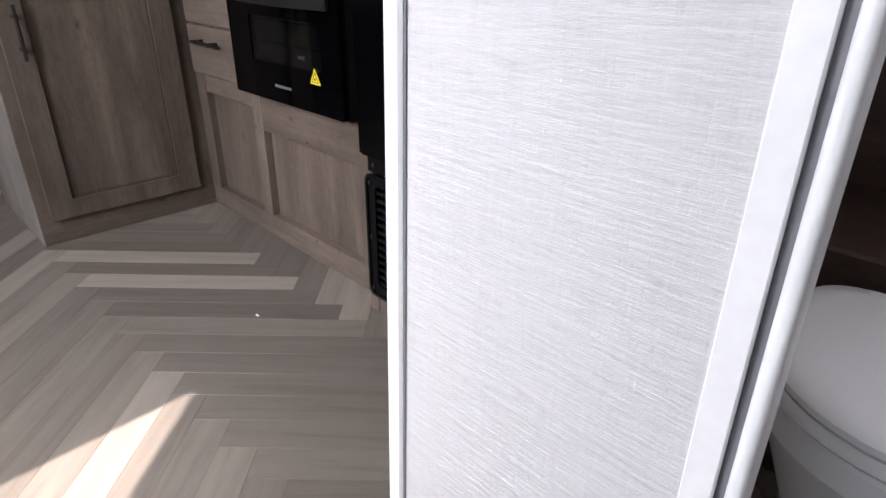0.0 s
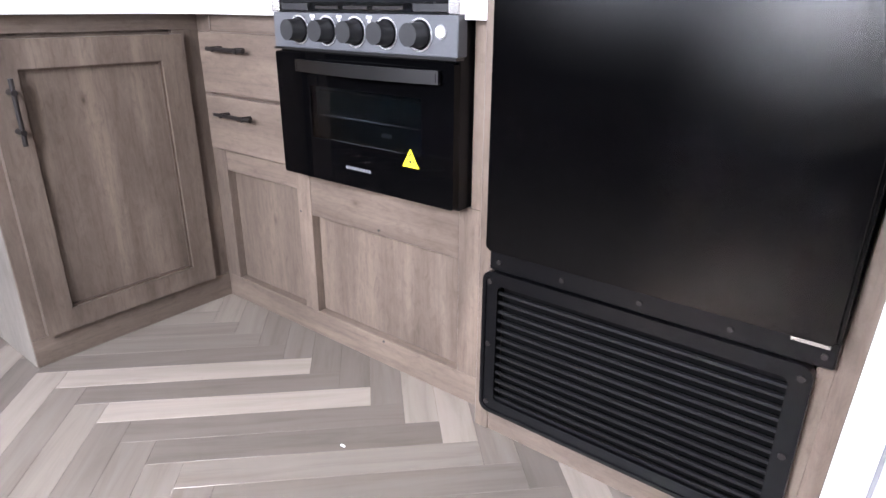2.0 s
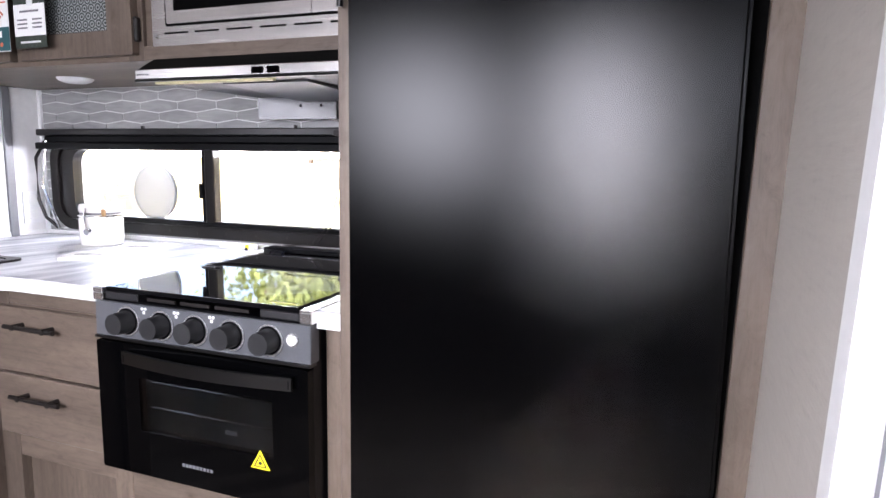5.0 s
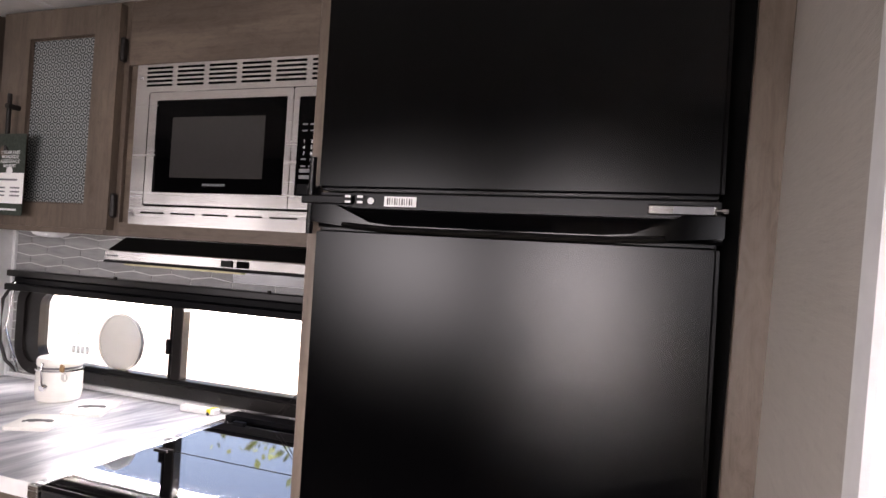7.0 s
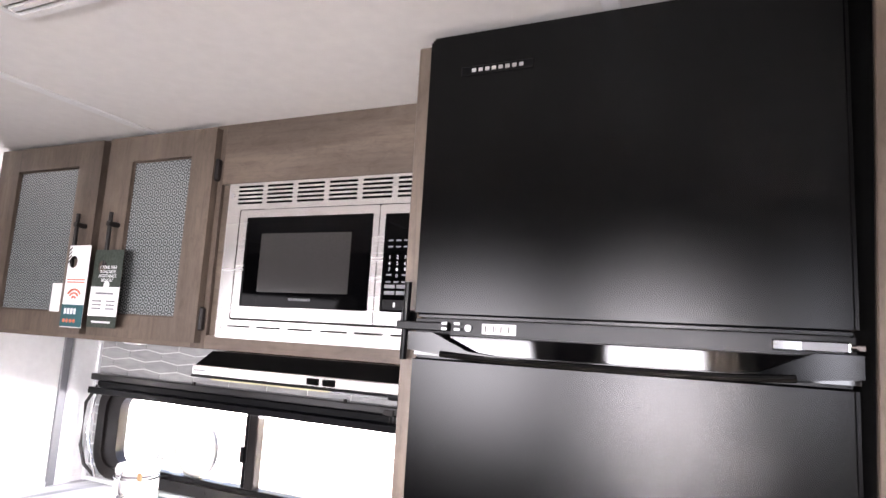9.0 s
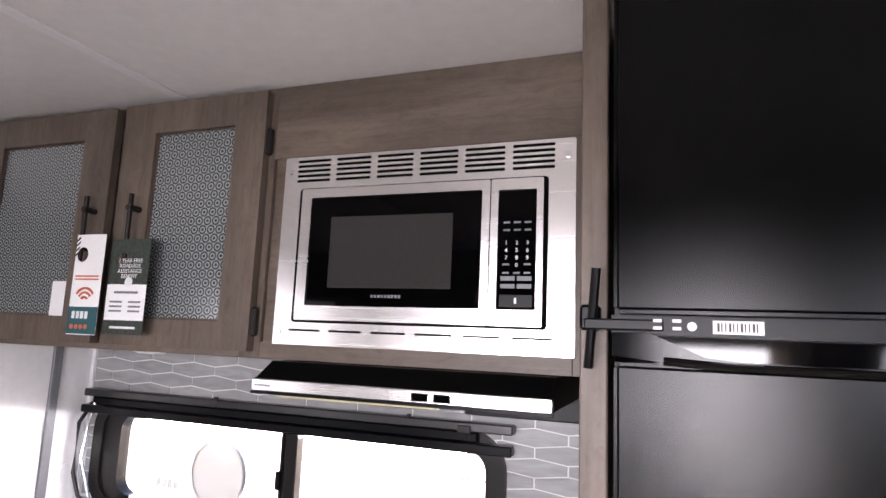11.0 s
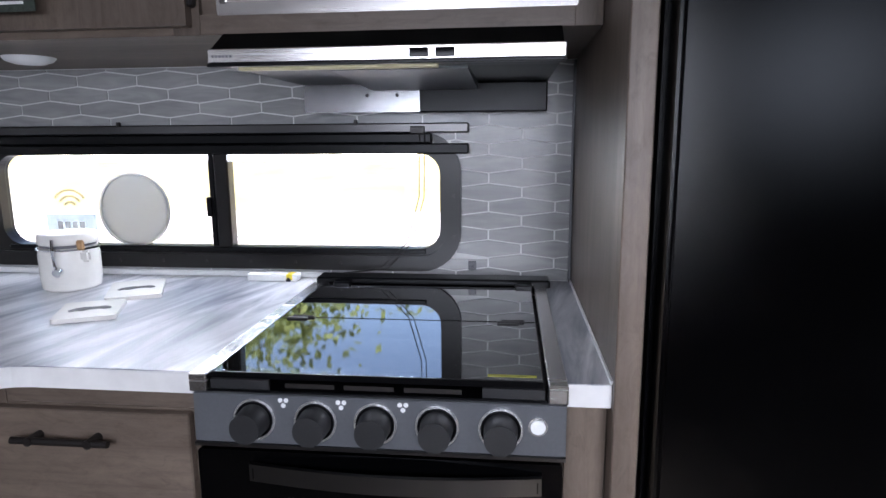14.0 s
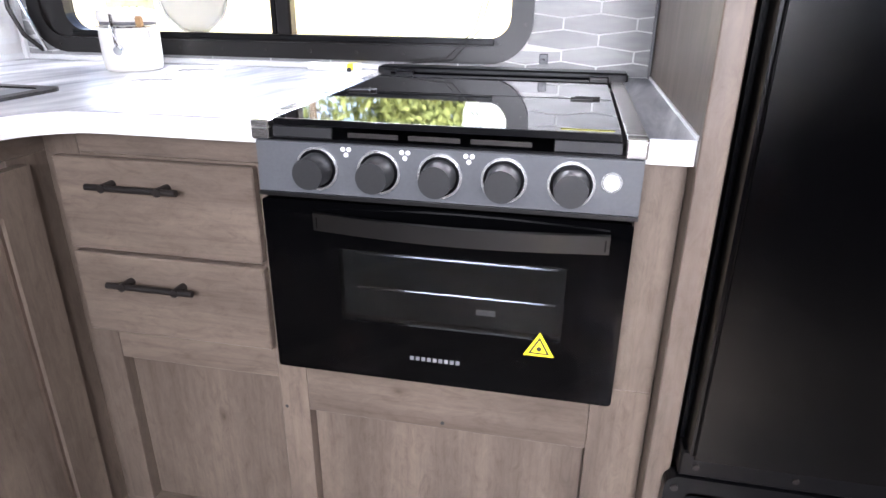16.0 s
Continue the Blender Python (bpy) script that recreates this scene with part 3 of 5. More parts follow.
for x in (-2.02, -1.42):
    part("clip", box(x - 0.004, BACK - 0.046, 1.30, x + 0.004, BACK - 0.036, 1.312, 0.001), black_metal, sh)
for dx in (0.0, 0.012):
    part("cord", tube([(-1.268 + dx, BACK - 0.042, 1.28), (-1.270 + dx, BACK - 0.045, 1.13), (-1.30 + dx, BACK - 0.045, 1.02), (-1.37 + dx * 1.5, BACK - 0.04, 0.952), (-1.46 + dx, BACK - 0.05, 0.9425)], 0.0013, n=6), black_metal, sh)
# curtain wand beside the window
wd = thing("shade_wand", (-2.47, BACK - 0.03, 0.94), "bent black and chrome restraint bar beside the window", "wand")
part("bar", tube([(-2.50, BACK - 0.03, 1.262), (-2.525, BACK - 0.05, 1.20), (-2.525, BACK - 0.05, 1.05), (-2.50, BACK - 0.045, 0.985), (-2.47, BACK - 0.022, 0.945)], 0.006), black_metal, wd)
part("sleeve", tube([(-2.485, BACK - 0.036, 1.262), (-2.495, BACK - 0.055, 1.10), (-2.455, BACK - 0.03, 0.945)], 0.0045), chrome, wd)

# signal disc stuck to the pane
disc = thing("window_disc", (-2.01, BACK + 0.014, 1.09), "round pale grey mesh disc on the window pane", "disc")
part("mesh_disc", prism(circle(-2.030, 1.090, 0.093, 40), "y", BACK + 0.006, BACK + 0.012), glass_mat("grey_mesh", (0.27, 0.29, 0.315), 0.6), disc)
part("rim", ring(circle(-2.030, 1.090, 0.097, 40), circle(-2.030, 1.090, 0.091, 40), "y", BACK + 0.003, BACK + 0.013), glass_mat("disc_edge", (0.6, 0.62, 0.64), 0.5), disc)


# ---- cabinets ----
def bar_pull(parent, p, q, out, name="handle"):
    """A black bar handle from p to q on two posts; out is the way it stands proud."""
    p, q, out = Vector(p), Vector(q), Vector(out)
    way = (q - p).normalized()
    bm = rod(p + out, q + out, 0.0058, n=10)
    for s in (p + way * 0.032, q - way * 0.032):
        rod(s, s + out * 1.25, 0.0075, bm, 10)
    return part(name, bm, black_metal, parent, "black bar handle", smooth=True)


# base cabinet under the worktop, drawers and fixed panels
cab = thing("base_cabinet", (-1.44, 1.4, 0), "taupe oak base cabinet with two drawers and fixed panels", "cabinet")
F = 1.150
bm = box(-1.950, F + 0.028, 0, -0.906, 1.72, 0.50)
box(-1.950, F + 0.028, 0.50, -1.532, 1.72, 0.884, bm=bm)
box(-0.966, F + 0.028, 0.50, -0.906, 1.72, 0.884, bm=bm)
part("carcass", bm, oak_v, cab)
for name, a, wood_mat in (
    ("toe_rail", (-1.950, 0.0, -0.906, 0.078), oak_h), ("stile", (-1.950, 0.078, -1.884, 0.884), oak_v), ("stile", (-1.558, 0.078, -1.503, 0.500), oak_v),
    ("stile", (-1.000, 0.078, -0.906, 0.500), oak_v), ("rail", (-1.503, 0.372, -1.000, 0.500), oak_h), ("rail", (-1.884, 0.437, -1.558, 0.500), oak_h),
    ("rail", (-1.884, 0.842, -1.532, 0.884), oak_h), ("stile", (-0.968, 0.500, -0.906, 0.884), oak_v), ("rail", (-1.884, 0.500, -1.532, 0.842), oak_h)):
    x0, z0, x1, z1 = a
    d = 0.003 if name == "stile" else 0.0
    part(name, box(x0, F - 0.006 - d * 0.5, z0, x1, F + 0.028, z1, 0.0012), wood_mat, cab)
for x0, x1, z1 in ((-1.884, -1.558, 0.437), (-1.503, -1.000, 0.372)):
    part("panel", box(x0 + 0.001, F + 0.018, 0.079, x1 - 0.001, F + 0.027, z1 - 0.001), oak_v, cab)
for x, z in ((-1.548, 0.375), (-1.25, 0.385), (-1.245, 0.070)):
    part("screw_hole", rod((x, F - 0.008, z), (x, F - 0.0055, z), 0.0035, n=8), print_black, cab)
for z0, z1, hz in ((0.672, 0.838, 0.792), (0.506, 0.664, 0.612)):
    dr = part("drawer", box(-1.922, F - 0.026, z0, -1.556, F - 0.007, z1, 0.0025), oak_h, cab)
    bar_pull(dr, (-1.846, F - 0.026, hz + 0.003), (-1.680, F - 0.026, hz + 0.003), (0, -0.024, 0))

# peninsula cabinet
pen = thing("peninsula_cabinet", (-2.23, 0.84, 0), "taupe oak peninsula cabinet with one framed door", "cabinet")
part("body", box(-2.504, 0.562, 0, -1.963, 1.14, 0.884), oak_v, pen)
# The end panel faces the windows; their brightness is in its paler oak.
part("end_panel", box(-2.506, 0.547, 0, -1.953, 0.562, 0.884, 0.002), wood("lit_oak_end", (0.12, 0.102, 0.088), (0.23, 0.205, 0.18), 2), pen, "oak end panel with window light put into its colour")
part("face_rail", box(-1.963, 0.548, 0, -1.949, 1.149, 0.080, 0.0015), oak_y, pen)
part("face_rail", box(-1.963, 0.548, 0.842, -1.949, 1.149, 0.884, 0.0015), oak_y, pen)
part("face_stile", box(-1.963, 0.548, 0.080, -1.949, 0.600, 0.842, 0.0015), oak_v, pen)
part("face_stile", box(-1.963, 1.06, 0.080, -1.949, 1.149, 0.842, 0.0015), oak_v, pen)
door = part("door", ring(rounded(0.584, 0.086, 1.083, 0.832, 0.002, 1), rounded(0.655, 0.146, 1.012, 0.764, 0.002, 1), "x", -1.949, -1.928), oak_v, pen)
part("door_panel", box(-1.9485, 0.654, 0.145, -1.944, 1.013, 0.765), oak_v, door)
part("door_moulding", ring(rounded(0.655, 0.146, 1.012, 0.764, 0.001, 1), rounded(0.661, 0.152, 1.006, 0.758, 0.001, 1), "x", -1.944, -1.936), brown_v, door)
part("door_edge", box(-1.946, 1.083, 0.09, -1.930, 1.0855, 0.83), brown_v, door)
bar_pull(door, (-1.928, 0.628, 0.592), (-1.928, 0.628, 0.748), (0.026, 0, 0))
part("label", box(-1.9487, 0.551, 0.868, -1.948, 0.592, 0.882), paper_white, pen, "small white paper label, on the fridge housing a painted glint")
for k in range(4):
    part("label_line", box(-1.948, 0.556, 0.8705 + 0.0025 * k, -1.9476, 0.588, 0.8715 + 0.0025 * k), print_red, pen)

# worktop
TOP = 0.92
edge = [(-1.533, BACK), (-1.533, 1.104), (-1.80, 1.104)]
edge += [(-1.80 - 0.115 * math.sin(radians(a)), 0.989 + 0.115 * math.cos(radians(a))) for a in range(15, 91, 15)]
edge += [(-1.915, 0.60), (-1.925, 0.545), (-1.955, 0.518), (-2.545, 0.518), (-2.545, BACK)]
wt = thing("worktop", (-2.0, 1.3, 0.884), "grey marble-look laminate worktop with pale edge", "worktop")
part("slab", prism(edge, "z", 0.885, TOP - 0.0015), edge_white, wt, "pale worktop edge")
inset = [(x + (0.0008 if x < -2 else -0.0008 if x > -1.6 else -0.0006), y + (0.0012 if y < 1.2 else 0)) for x, y in edge]
part("surface", prism(inset, "z", TOP - 0.0015, TOP), marble, wt)
part("slab", box(-0.968, 1.108, 0.885, -0.906, BACK, TOP - 0.0015), edge_white, wt)
part("surface", box(-0.968, 1.109, TOP - 0.0015, -0.906, BACK, TOP), marble, wt)
part("upstand", box(-2.542, BACK - 0.010, TOP, -1.52, BACK - 0.002, TOP + 0.014, 0.002), white_trim, wt)
part("side_strip", box(-0.908, 1.11, TOP, -0.9035, BACK, TOP + 0.006), white_trim, wt)

# sink and tap on the peninsula
sk = thing("sink", (-2.24, 1.0, TOP), "black sink with a low rim set in the peninsula worktop", "sink")
part("rim", ring(rounded(-2.45, 0.72, -2.012, 1.288, 0.03), rounded(-2.425, 0.745, -2.037, 1.263, 0.03), "z", TOP, TOP + 0.006), black_metal, sk)
part("cover", prism(rounded(-2.43, 0.74, -2.03, 1.27, 0.03), "z", TOP, TOP + 0.003), marble, sk, "fitted sink cover")
tp = thing("tap", (-2.49, 1.02, TOP), "low black kitchen tap with a round spray head", "tap")
part("base", lathe([(0.024, 0), (0.024, 0.01), (0.017, 0.014), (0.016, 0.05), (0.019, 0.055), (0.019, 0.075), (0.0, 0.078)], (-2.49, 1.02, TOP), n=20), black_metal, tp, smooth=True)
part("spout", tube([(-2.49, 1.02, TOP + 0.06), (-2.47, 0.99, TOP + 0.10), (-2.42, 0.93, TOP + 0.115), (-2.37, 0.90, TOP + 0.10)], 0.010), black_metal, tp, smooth=True)
part("spray_head", rod((-2.375, 0.905, TOP + 0.11), (-2.35, 0.885, TOP + 0.045), 0.019, r2=0.024, n=18), black_plastic, tp, smooth=True)

# bench seen past the peninsula
bn = thing("dinette_bench", (-3.7, 0.9, 0), "taupe wooden dinette bench base with brown cushion", "bench")
part("base", box(-4.2, 0.505, 0, -3.385, 1.30, 0.45, 0.004), oak_v, bn)
part("end_panel", box(-3.385, 0.50, 0, -3.365, 1.30, 0.95, 0.004), oak_v, bn)
part("cushion", box(-4.2, 0.30, 0.46, -3.39, 1.30, 0.57, 0.03, seg=3), speckled("brown_leatherette", (0.06, 0.035, 0.03), 0.5, 60, 0.2), bn)

# ---- fridge and its housing ----
FY = 1.105
hs = thing("fridge_housing", (-0.56, 1.4, 0), "taupe oak housing round the fridge", "housing")
part("side_panel", box(-0.905, FY, 0, -0.882, BACK - 0.002, CEIL, 0.001), oak_v, hs)
part("stile", box(-0.906, FY - 0.016, 0, -0.870, FY, CEIL, 0.002), oak_v, hs)
bm = box(-0.237, FY - 0.016, 0, -0.190, FY, CEIL, 0.002)
for v in bm.verts:
    v.co.x += 0.025 * (v.co.z - 1.0)
part("stile", bm, oak_v, hs)
part("toe_rail", box(-0.870, FY - 0.014, 0, -0.224, FY, 0.064, 0.002), oak_h, hs)
part("lower_stile", box(-0.2755, FY - 0.0145, 0.064, -0.236, FY, 0.45, 0.0015), oak_v, hs)
part("back_board", box(-0.882, FY + 0.62, 0, -0.19, FY + 0.63, CEIL), inside_shade, hs)
# Black sheets that stand for the shade in the gap beside the fridge.
part("gap_shade_front", box(-0.2480, FY + 0.001, 0.46, -0.196, FY + 0.0018, CEIL - 0.01), inside_shade, hs)
part("gap_shade_side", box(-0.2485, FY + 0.002, 0, -0.2435, FY + 0.62, CEIL), inside_shade, hs)

fr = thing("fridge", (-0.56, 1.3, 0.42), "tall matt black two-door fridge freezer", "fridge")
DY = 1.035
part("cabinet", box(-0.862, DY + 0.066, 0.415, -0.252, FY + 0.6, 2.012), black_plastic, fr)
lower = part("lower_door", box(-0.858, DY, 0.462, -0.252, DY + 0.062, 1.480, 0.007, seg=3), fridge_skin, fr, smooth=True)
upper = part("upper_door", box(-0.858, DY, 1.540, -0.250, DY + 0.062, 2.018, 0.007, seg=3), fridge_skin, fr, smooth=True)
part("gasket", box(-0.858, DY + 0.050, 0.47, -0.257, DY + 0.068, 2.003), black_plastic, fr)
# scooped handle moulding along the top of the lower door
bm = prism([(DY + 0.012, 1.480), (DY + 0.0133, 1.512), (DY + 0.062, 1.512), (DY + 0.062, 1.480)], "x", -0.858, -0.249)
part("handle_recess", bm, handle_gloss, lower, "glossy black handle recess")
prof = [(-0.858, 1.516), (-0.858, 1.488), (-0.80, 1.482), (-0.73, 1.479), (-0.385, 1.479), (-0.315, 1.482), (-0.249, 1.488), (-0.249, 1.516)]
lip = prof + [(-0.30, 1.516), (-0.325, 1.505), (-0.36, 1.490), (-0.40, 1.486), (-0.715, 1.486), (-0.755, 1.490), (-0.79, 1.505), (-0.815, 1.516)]
part("handle", prism(lip, "y", DY - 0.012, DY + 0.0115), handle_face, lower, "long glossy black pocket handle")
part("handle_rim", tube([(-0.80, DY - 0.012, 1.484), (-0.73, DY - 0.014, 1.480), (-0.56, DY - 0.014, 1.479), (-0.39, DY - 0.014, 1.480), (-0.32, DY - 0.012, 1.484)], 0.005), handle_gloss, lower)
part("centre_strip", box(-0.862, DY + 0.020, 1.514, -0.252, DY + 0.066, 1.538), black_plastic, fr)
ln = part("hinge_bracket", box(-0.345, DY + 0.008, 1.518, -0.258, DY + 0.020, 1.532, 0.002), chrome, fr, "bright metal centre hinge")
part("hinge_plate", box(-0.312, DY + 0.006, 1.520, -0.262, DY + 0.008, 1.530), grey_plate, ln)
part("hinge_pin", rod((-0.262, DY + 0.012, 1.525), (-0.244, DY + 0.012, 1.525), 0.0035), chrome, ln)
lk = part("travel_latch", rod((-0.893, DY + 0.04, 1.470), (-0.881, DY + 0.022, 1.598), 0.006, n=10), black_plastic, fr, "black travel latch lever")
part("latch_base", box(-0.905, DY + 0.042, 1.518, -0.878, DY + 0.062, 1.552, 0.004), black_plastic, lk)
part("latch_arm", box(-0.895, DY + 0.012, 1.519, -0.80, DY + 0.020, 1.533, 0.002), black_plastic, lk)
part("indicator_lamp", rod((-0.768, DY + 0.019, 1.526), (-0.768, DY + 0.016, 1.526), 0.0055, n=16), print_white, fr)
for x in (-0.812, -0.790):
    for z in (1.521, 1.530):
        part("marking", box(x, DY + 0.0115, z, x + 0.010, DY + 0.012, z + 0.004), print_white, fr)
st = part("barcode_sticker", box(-0.745, DY + 0.0185, 1.518, -0.690, DY + 0.020, 1.534), paper_white, fr, "white barcode sticker")
for k in range(11):
    part("bar", box(-0.740 + 0.0042 * k, DY + 0.018, 1.521, -0.740 + 0.0042 * k + 0.0012 + 0.0011 * (k % 3 == 0), DY + 0.0185, 1.531), print_black, st)
plate = part("name_plate", box(-0.795, DY - 0.0025, 1.939, -0.672, DY, 1.954, 0.001), black_plastic, upper, "small silver name plate")
for k in range(8):
    part("bar", box(-0.776 + 0.0115 * k, DY - 0.003, 1.9430, -0.776 + 0.0115 * k + 0.0075, DY - 0.0025, 1.9495), chrome, plate)
part("foot_hinge", box(-0.315, DY + 0.012, 0.452, -0.262, DY + 0.05, 0.460, 0.001), chrome, fr, "bright lower hinge")
part("base_strip", box(-0.864, DY + 0.030, 0.412, -0.252, DY + 0.066, 0.458, 0.003), black_plastic, fr)
for x in (-0.84, -0.70, -0.55, -0.40, -0.268):
    part("screw", rod((x, DY + 0.027, 0.432), (x, DY + 0.031, 0.432), 0.005, n=10), black_metal, fr)

# louvred vent under the fridge
vt = thing("floor_vent", (-0.577, 1.09, 0.068), "black louvred vent grille under the fridge", "vent grille")
VY = FY - 0.018
part("frame", ring(rounded(-0.880, 0.067, -0.274, 0.406, 0.022), rounded(-0.846, 0.098, -0.306, 0.376, 0.012), "y", VY - 0.016, VY + 0.004), black_plastic, vt)
part("lip", ring(rounded(-0.880, 0.067, -0.274, 0.406, 0.022), rounded(-0.872, 0.075, -0.282, 0.398, 0.018), "y", VY - 0.020, VY - 0.016), black_plastic, vt)
# Dark sheet that gives the shade between the slats.
part("shade_backing", box(-0.848, VY + 0.012, 0.096, -0.304, VY + 0.016, 0.378), inside_shade, vt)
for k in range(13):
    z = 0.105 + 0.0211 * k
    part("slat", prism([(VY - 0.012, z + 0.002), (VY - 0.011, z - 0.004), (VY + 0.009, z - 0.014), (VY + 0.009, z - 0.011), (VY - 0.006, z + 0.0035), (VY - 0.010, z + 0.0035)], "x", -0.846, -0.306), slat_grey, vt)
for x, z in ((-0.864, 0.382), (-0.290, 0.382), (-0.864, 0.09), (-0.290, 0.09), (-0.864, 0.236), (-0.290, 0.236)):
    part("screw", rod((x, VY - 0.019, z), (x, VY - 0.015, z), 0.006, n=10), black_metal, vt)

# ---- range ----
rg = thing("range", (-1.248, 1.4, 0.50), "charcoal and black gas range with glass lid closed", "range")
RX0, RX1 = -1.526, -0.970
part("body", box(RX0 + 0.004, 1.105, 0.502, RX1 - 0.004, 1.72, 0.893), black_plastic, rg)
part("control_panel", prism([(1.0885, 0.816), (1.0900, 0.893), (1.12, 0.893), (1.12, 0.816)], "x", RX0, RX1, bevel=0.0015), grey_enamel, rg)
part("panel_lip", box(RX0, 1.085, 0.810, RX1, 1.11, 0.8155), brushed, rg)
TILT_PANEL = Vector((0, -1, 0.02)).normalized()
for x in (-1.430, -1.336, -1.246, -1.155, -1.063):
    c = Vector((x, 1.0890, 0.8555))
    kb = part("knob", rod(c + TILT_PANEL * 0.004, c + TILT_PANEL * 0.040, 0.0245, n=28, r2=0.0225), knob_grey, rg, smooth=True)
    bezel = rod(c - TILT_PANEL * 0.002, c + TILT_PANEL * 0.003, 0.0325, n=32)
    part("bezel", bezel, pale_ring, kb, "pale metal ring", smooth=True)
    part("bezel_disc", rod(c, c + TILT_PANEL * 0.0042, 0.0288, n=28), black_plastic, kb)
lamp_at = Vector((-1.010, 1.089, 0.862))
part("igniter_button", rod(lamp_at - TILT_PANEL * 0.001, lamp_at + TILT_PANEL * 0.006, 0.0105, n=20), print_white, rg, "round white igniter button", smooth=True)
part("button_ring", rod(lamp_at - TILT_PANEL * 0.001, lamp_at + TILT_PANEL * 0.003, 0.0140, n=20), pale_ring, rg)
for x in (-1.385, -1.297, -1.205):
    for dx, dz in ((-0.0045, 0.004), (0.0045, 0.004), (0.0, -0.004)):
        p = Vector((x + dx, 1.0900, 0.882 + dz))
        part("burner_mark", rod(p, p + TILT_PANEL * 0.0012, 0.0036, n=10), print_white, rg)
# oven door
OY = 1.084
dw = part("oven_door", ring(rounded(RX0 + 0.004, 0.507, RX1 - 0.004, 0.806, 0.006, 3), rounded(-1.404, 0.610, -1.058, 0.732, 0.004, 3), "y", OY, OY + 0.020), black_gloss, rg, "black glass oven door")
part("door_glass", box(-1.405, OY + 0.003, 0.609, -1.057, OY + 0.006, 0.733), smoked_glass, dw)
part("oven_cavity", box(-1.41, OY + 0.0205, 0.604, -1.05, OY + 0.0215, 0.738), speckled("oven_enamel", (0.045, 0.052, 0.056), 0.3, 80, 0.2), dw)
for z in (0.722, 0.664):
    part("rack_bar", rod((-1.38, OY + 0.015, z), (-1.07, OY + 0.015, z), 0.0022, n=8), chrome, dw)
part("rating_label", box(-1.19, OY + 0.018, 0.633, -1.16, OY + 0.0195, 0.642), print_white, dw)
pts = [(-1.436 + 0.432 * k / 14, OY - 0.013 - 0.020 * math.sin(math.pi * k / 14)) for k in range(15)]
bm = prism(pts + [(x, y + 0.008) for x, y in pts[::-1]], "z", 0.764, 0.791)
part("door_handle", bm, brushed, dw, "wide brushed grey handle", smooth=True)
for x in (-1.425, -1.015):
    part("handle_post", box(x - 0.008, OY - 0.014, 0.766, x + 0.008, OY, 0.787, 0.002), black_plastic, dw)
tri = part("warning_label", prism([(-1.1125, 0.583), (-1.0655, 0.583), (-1.089, 0.624)], "y", OY - 0.001, OY), yellow, dw, "yellow triangular warning label")
part("symbol", ring([(-1.105, 0.587), (-1.073, 0.587), (-1.089, 0.616)], [(-1.101, 0.589), (-1.077, 0.589), (-1.089, 0.611)], "y", OY - 0.0016, OY - 0.001), print_black, tri)
part("symbol", prism(circle(-1.089, 0.5955, 0.004, 10), "y", OY - 0.0016, OY - 0.001), print_black, tri)
for k in range(9):
    part("name_bar", box(-1.292 + 0.0093 * k, OY - 0.0008, 0.5490, -1.292 + 0.0093 * k + 0.0064, OY, 0.5560), grey_plate, dw)
# top: rails, trough, folding glass lid, rear grille
part("trough", box(RX0 + 0.02, 1.098, 0.893, RX1 - 0.02, 1.70, 0.897), black_plastic, rg)
for x0, x1 in ((RX0 - 0.006, RX0 + 0.022), (RX1 - 0.026, RX1 + 0.002)):
    part("side_rail", box(x0, 1.090, 0.894, x1, 1.70, 0.9225, 0.002), steel, rg, "steel side rail")
for x0, x1 in ((-1.500, -1.408), (-1.090, -1.000)):
    part("lid_bracket", box(x0, 1.096, 0.898, x1, 1.102, 0.914, 0.001), knob_grey, rg)
for x0, x1 in ((-1.385, -1.31), (-1.295, -1.22), (-1.205, -1.12)):
    part("slot", box(x0, 1.100, 0.901, x1, 1.104, 0.908), black_metal, rg)
ld = part("glass_lid", box(-1.497, 1.098, 0.918, -1.003, 1.385, 0.9255, 0.0015), lid_glass, rg, "glossy black glass lid panel")
part("glass_lid", box(-1.497, 1.388, 0.918, -1.003, 1.660, 0.9255, 0.0015), lid_glass, rg, "glossy black glass lid panel")
part("lid_edge", box(-1.497, 1.0955, 0.916, -1.003, 1.098, 0.9255), black_plastic, ld)
for x in (-1.46, -1.055):
    part("lid_hinge", box(x - 0.02, 1.372, 0.9255, x + 0.02, 1.380, 0.929, 0.001), black_metal, ld)
    part("lid_hinge", rod((x - 0.012, 1.386, 0.9275), (x + 0.03, 1.386, 0.9275), 0.0028, n=8), black_metal, ld)
for x in (-1.45, -1.02):
    part("hinge_block", box(x - 0.02, 1.655, 0.920, x + 0.02, 1.672, 0.932, 0.002), black_plastic, rg)
part("caution_strip", box(-1.083, 1.112, 0.9255, -1.012, 1.120, 0.926), mat("olive_print", (0.42, 0.40, 0.05), 0.5), ld, "yellow caution strip")
part("rear_grille", box(RX0 + 0.005, 1.685, 0.905, RX1 + 0.012, 1.742, 0.938, 0.004), black_plastic, rg)
part("rear_slot", box(RX0 + 0.04, 1.672, 0.918, RX1 - 0.03, 1.686, 0.928, 0.001), black_gloss, rg)

# ---- wall cabinet, microwave, hood ----
UY = 1.337
wc = thing("wall_cabinet", (-1.72, 1.5, 1.445), "long taupe oak wall cabinet with two patterned glass doors", "cabinet")
part("carcass", box(-2.540, UY, 1.446, -0.907, BACK - 0.004, CEIL - 0.001), oak_h, wc)
part("face_board", box(-1.590, UY - 0.012, 1.868, -0.907, UY, CEIL - 0.001, 0.001), oak_h, wc)
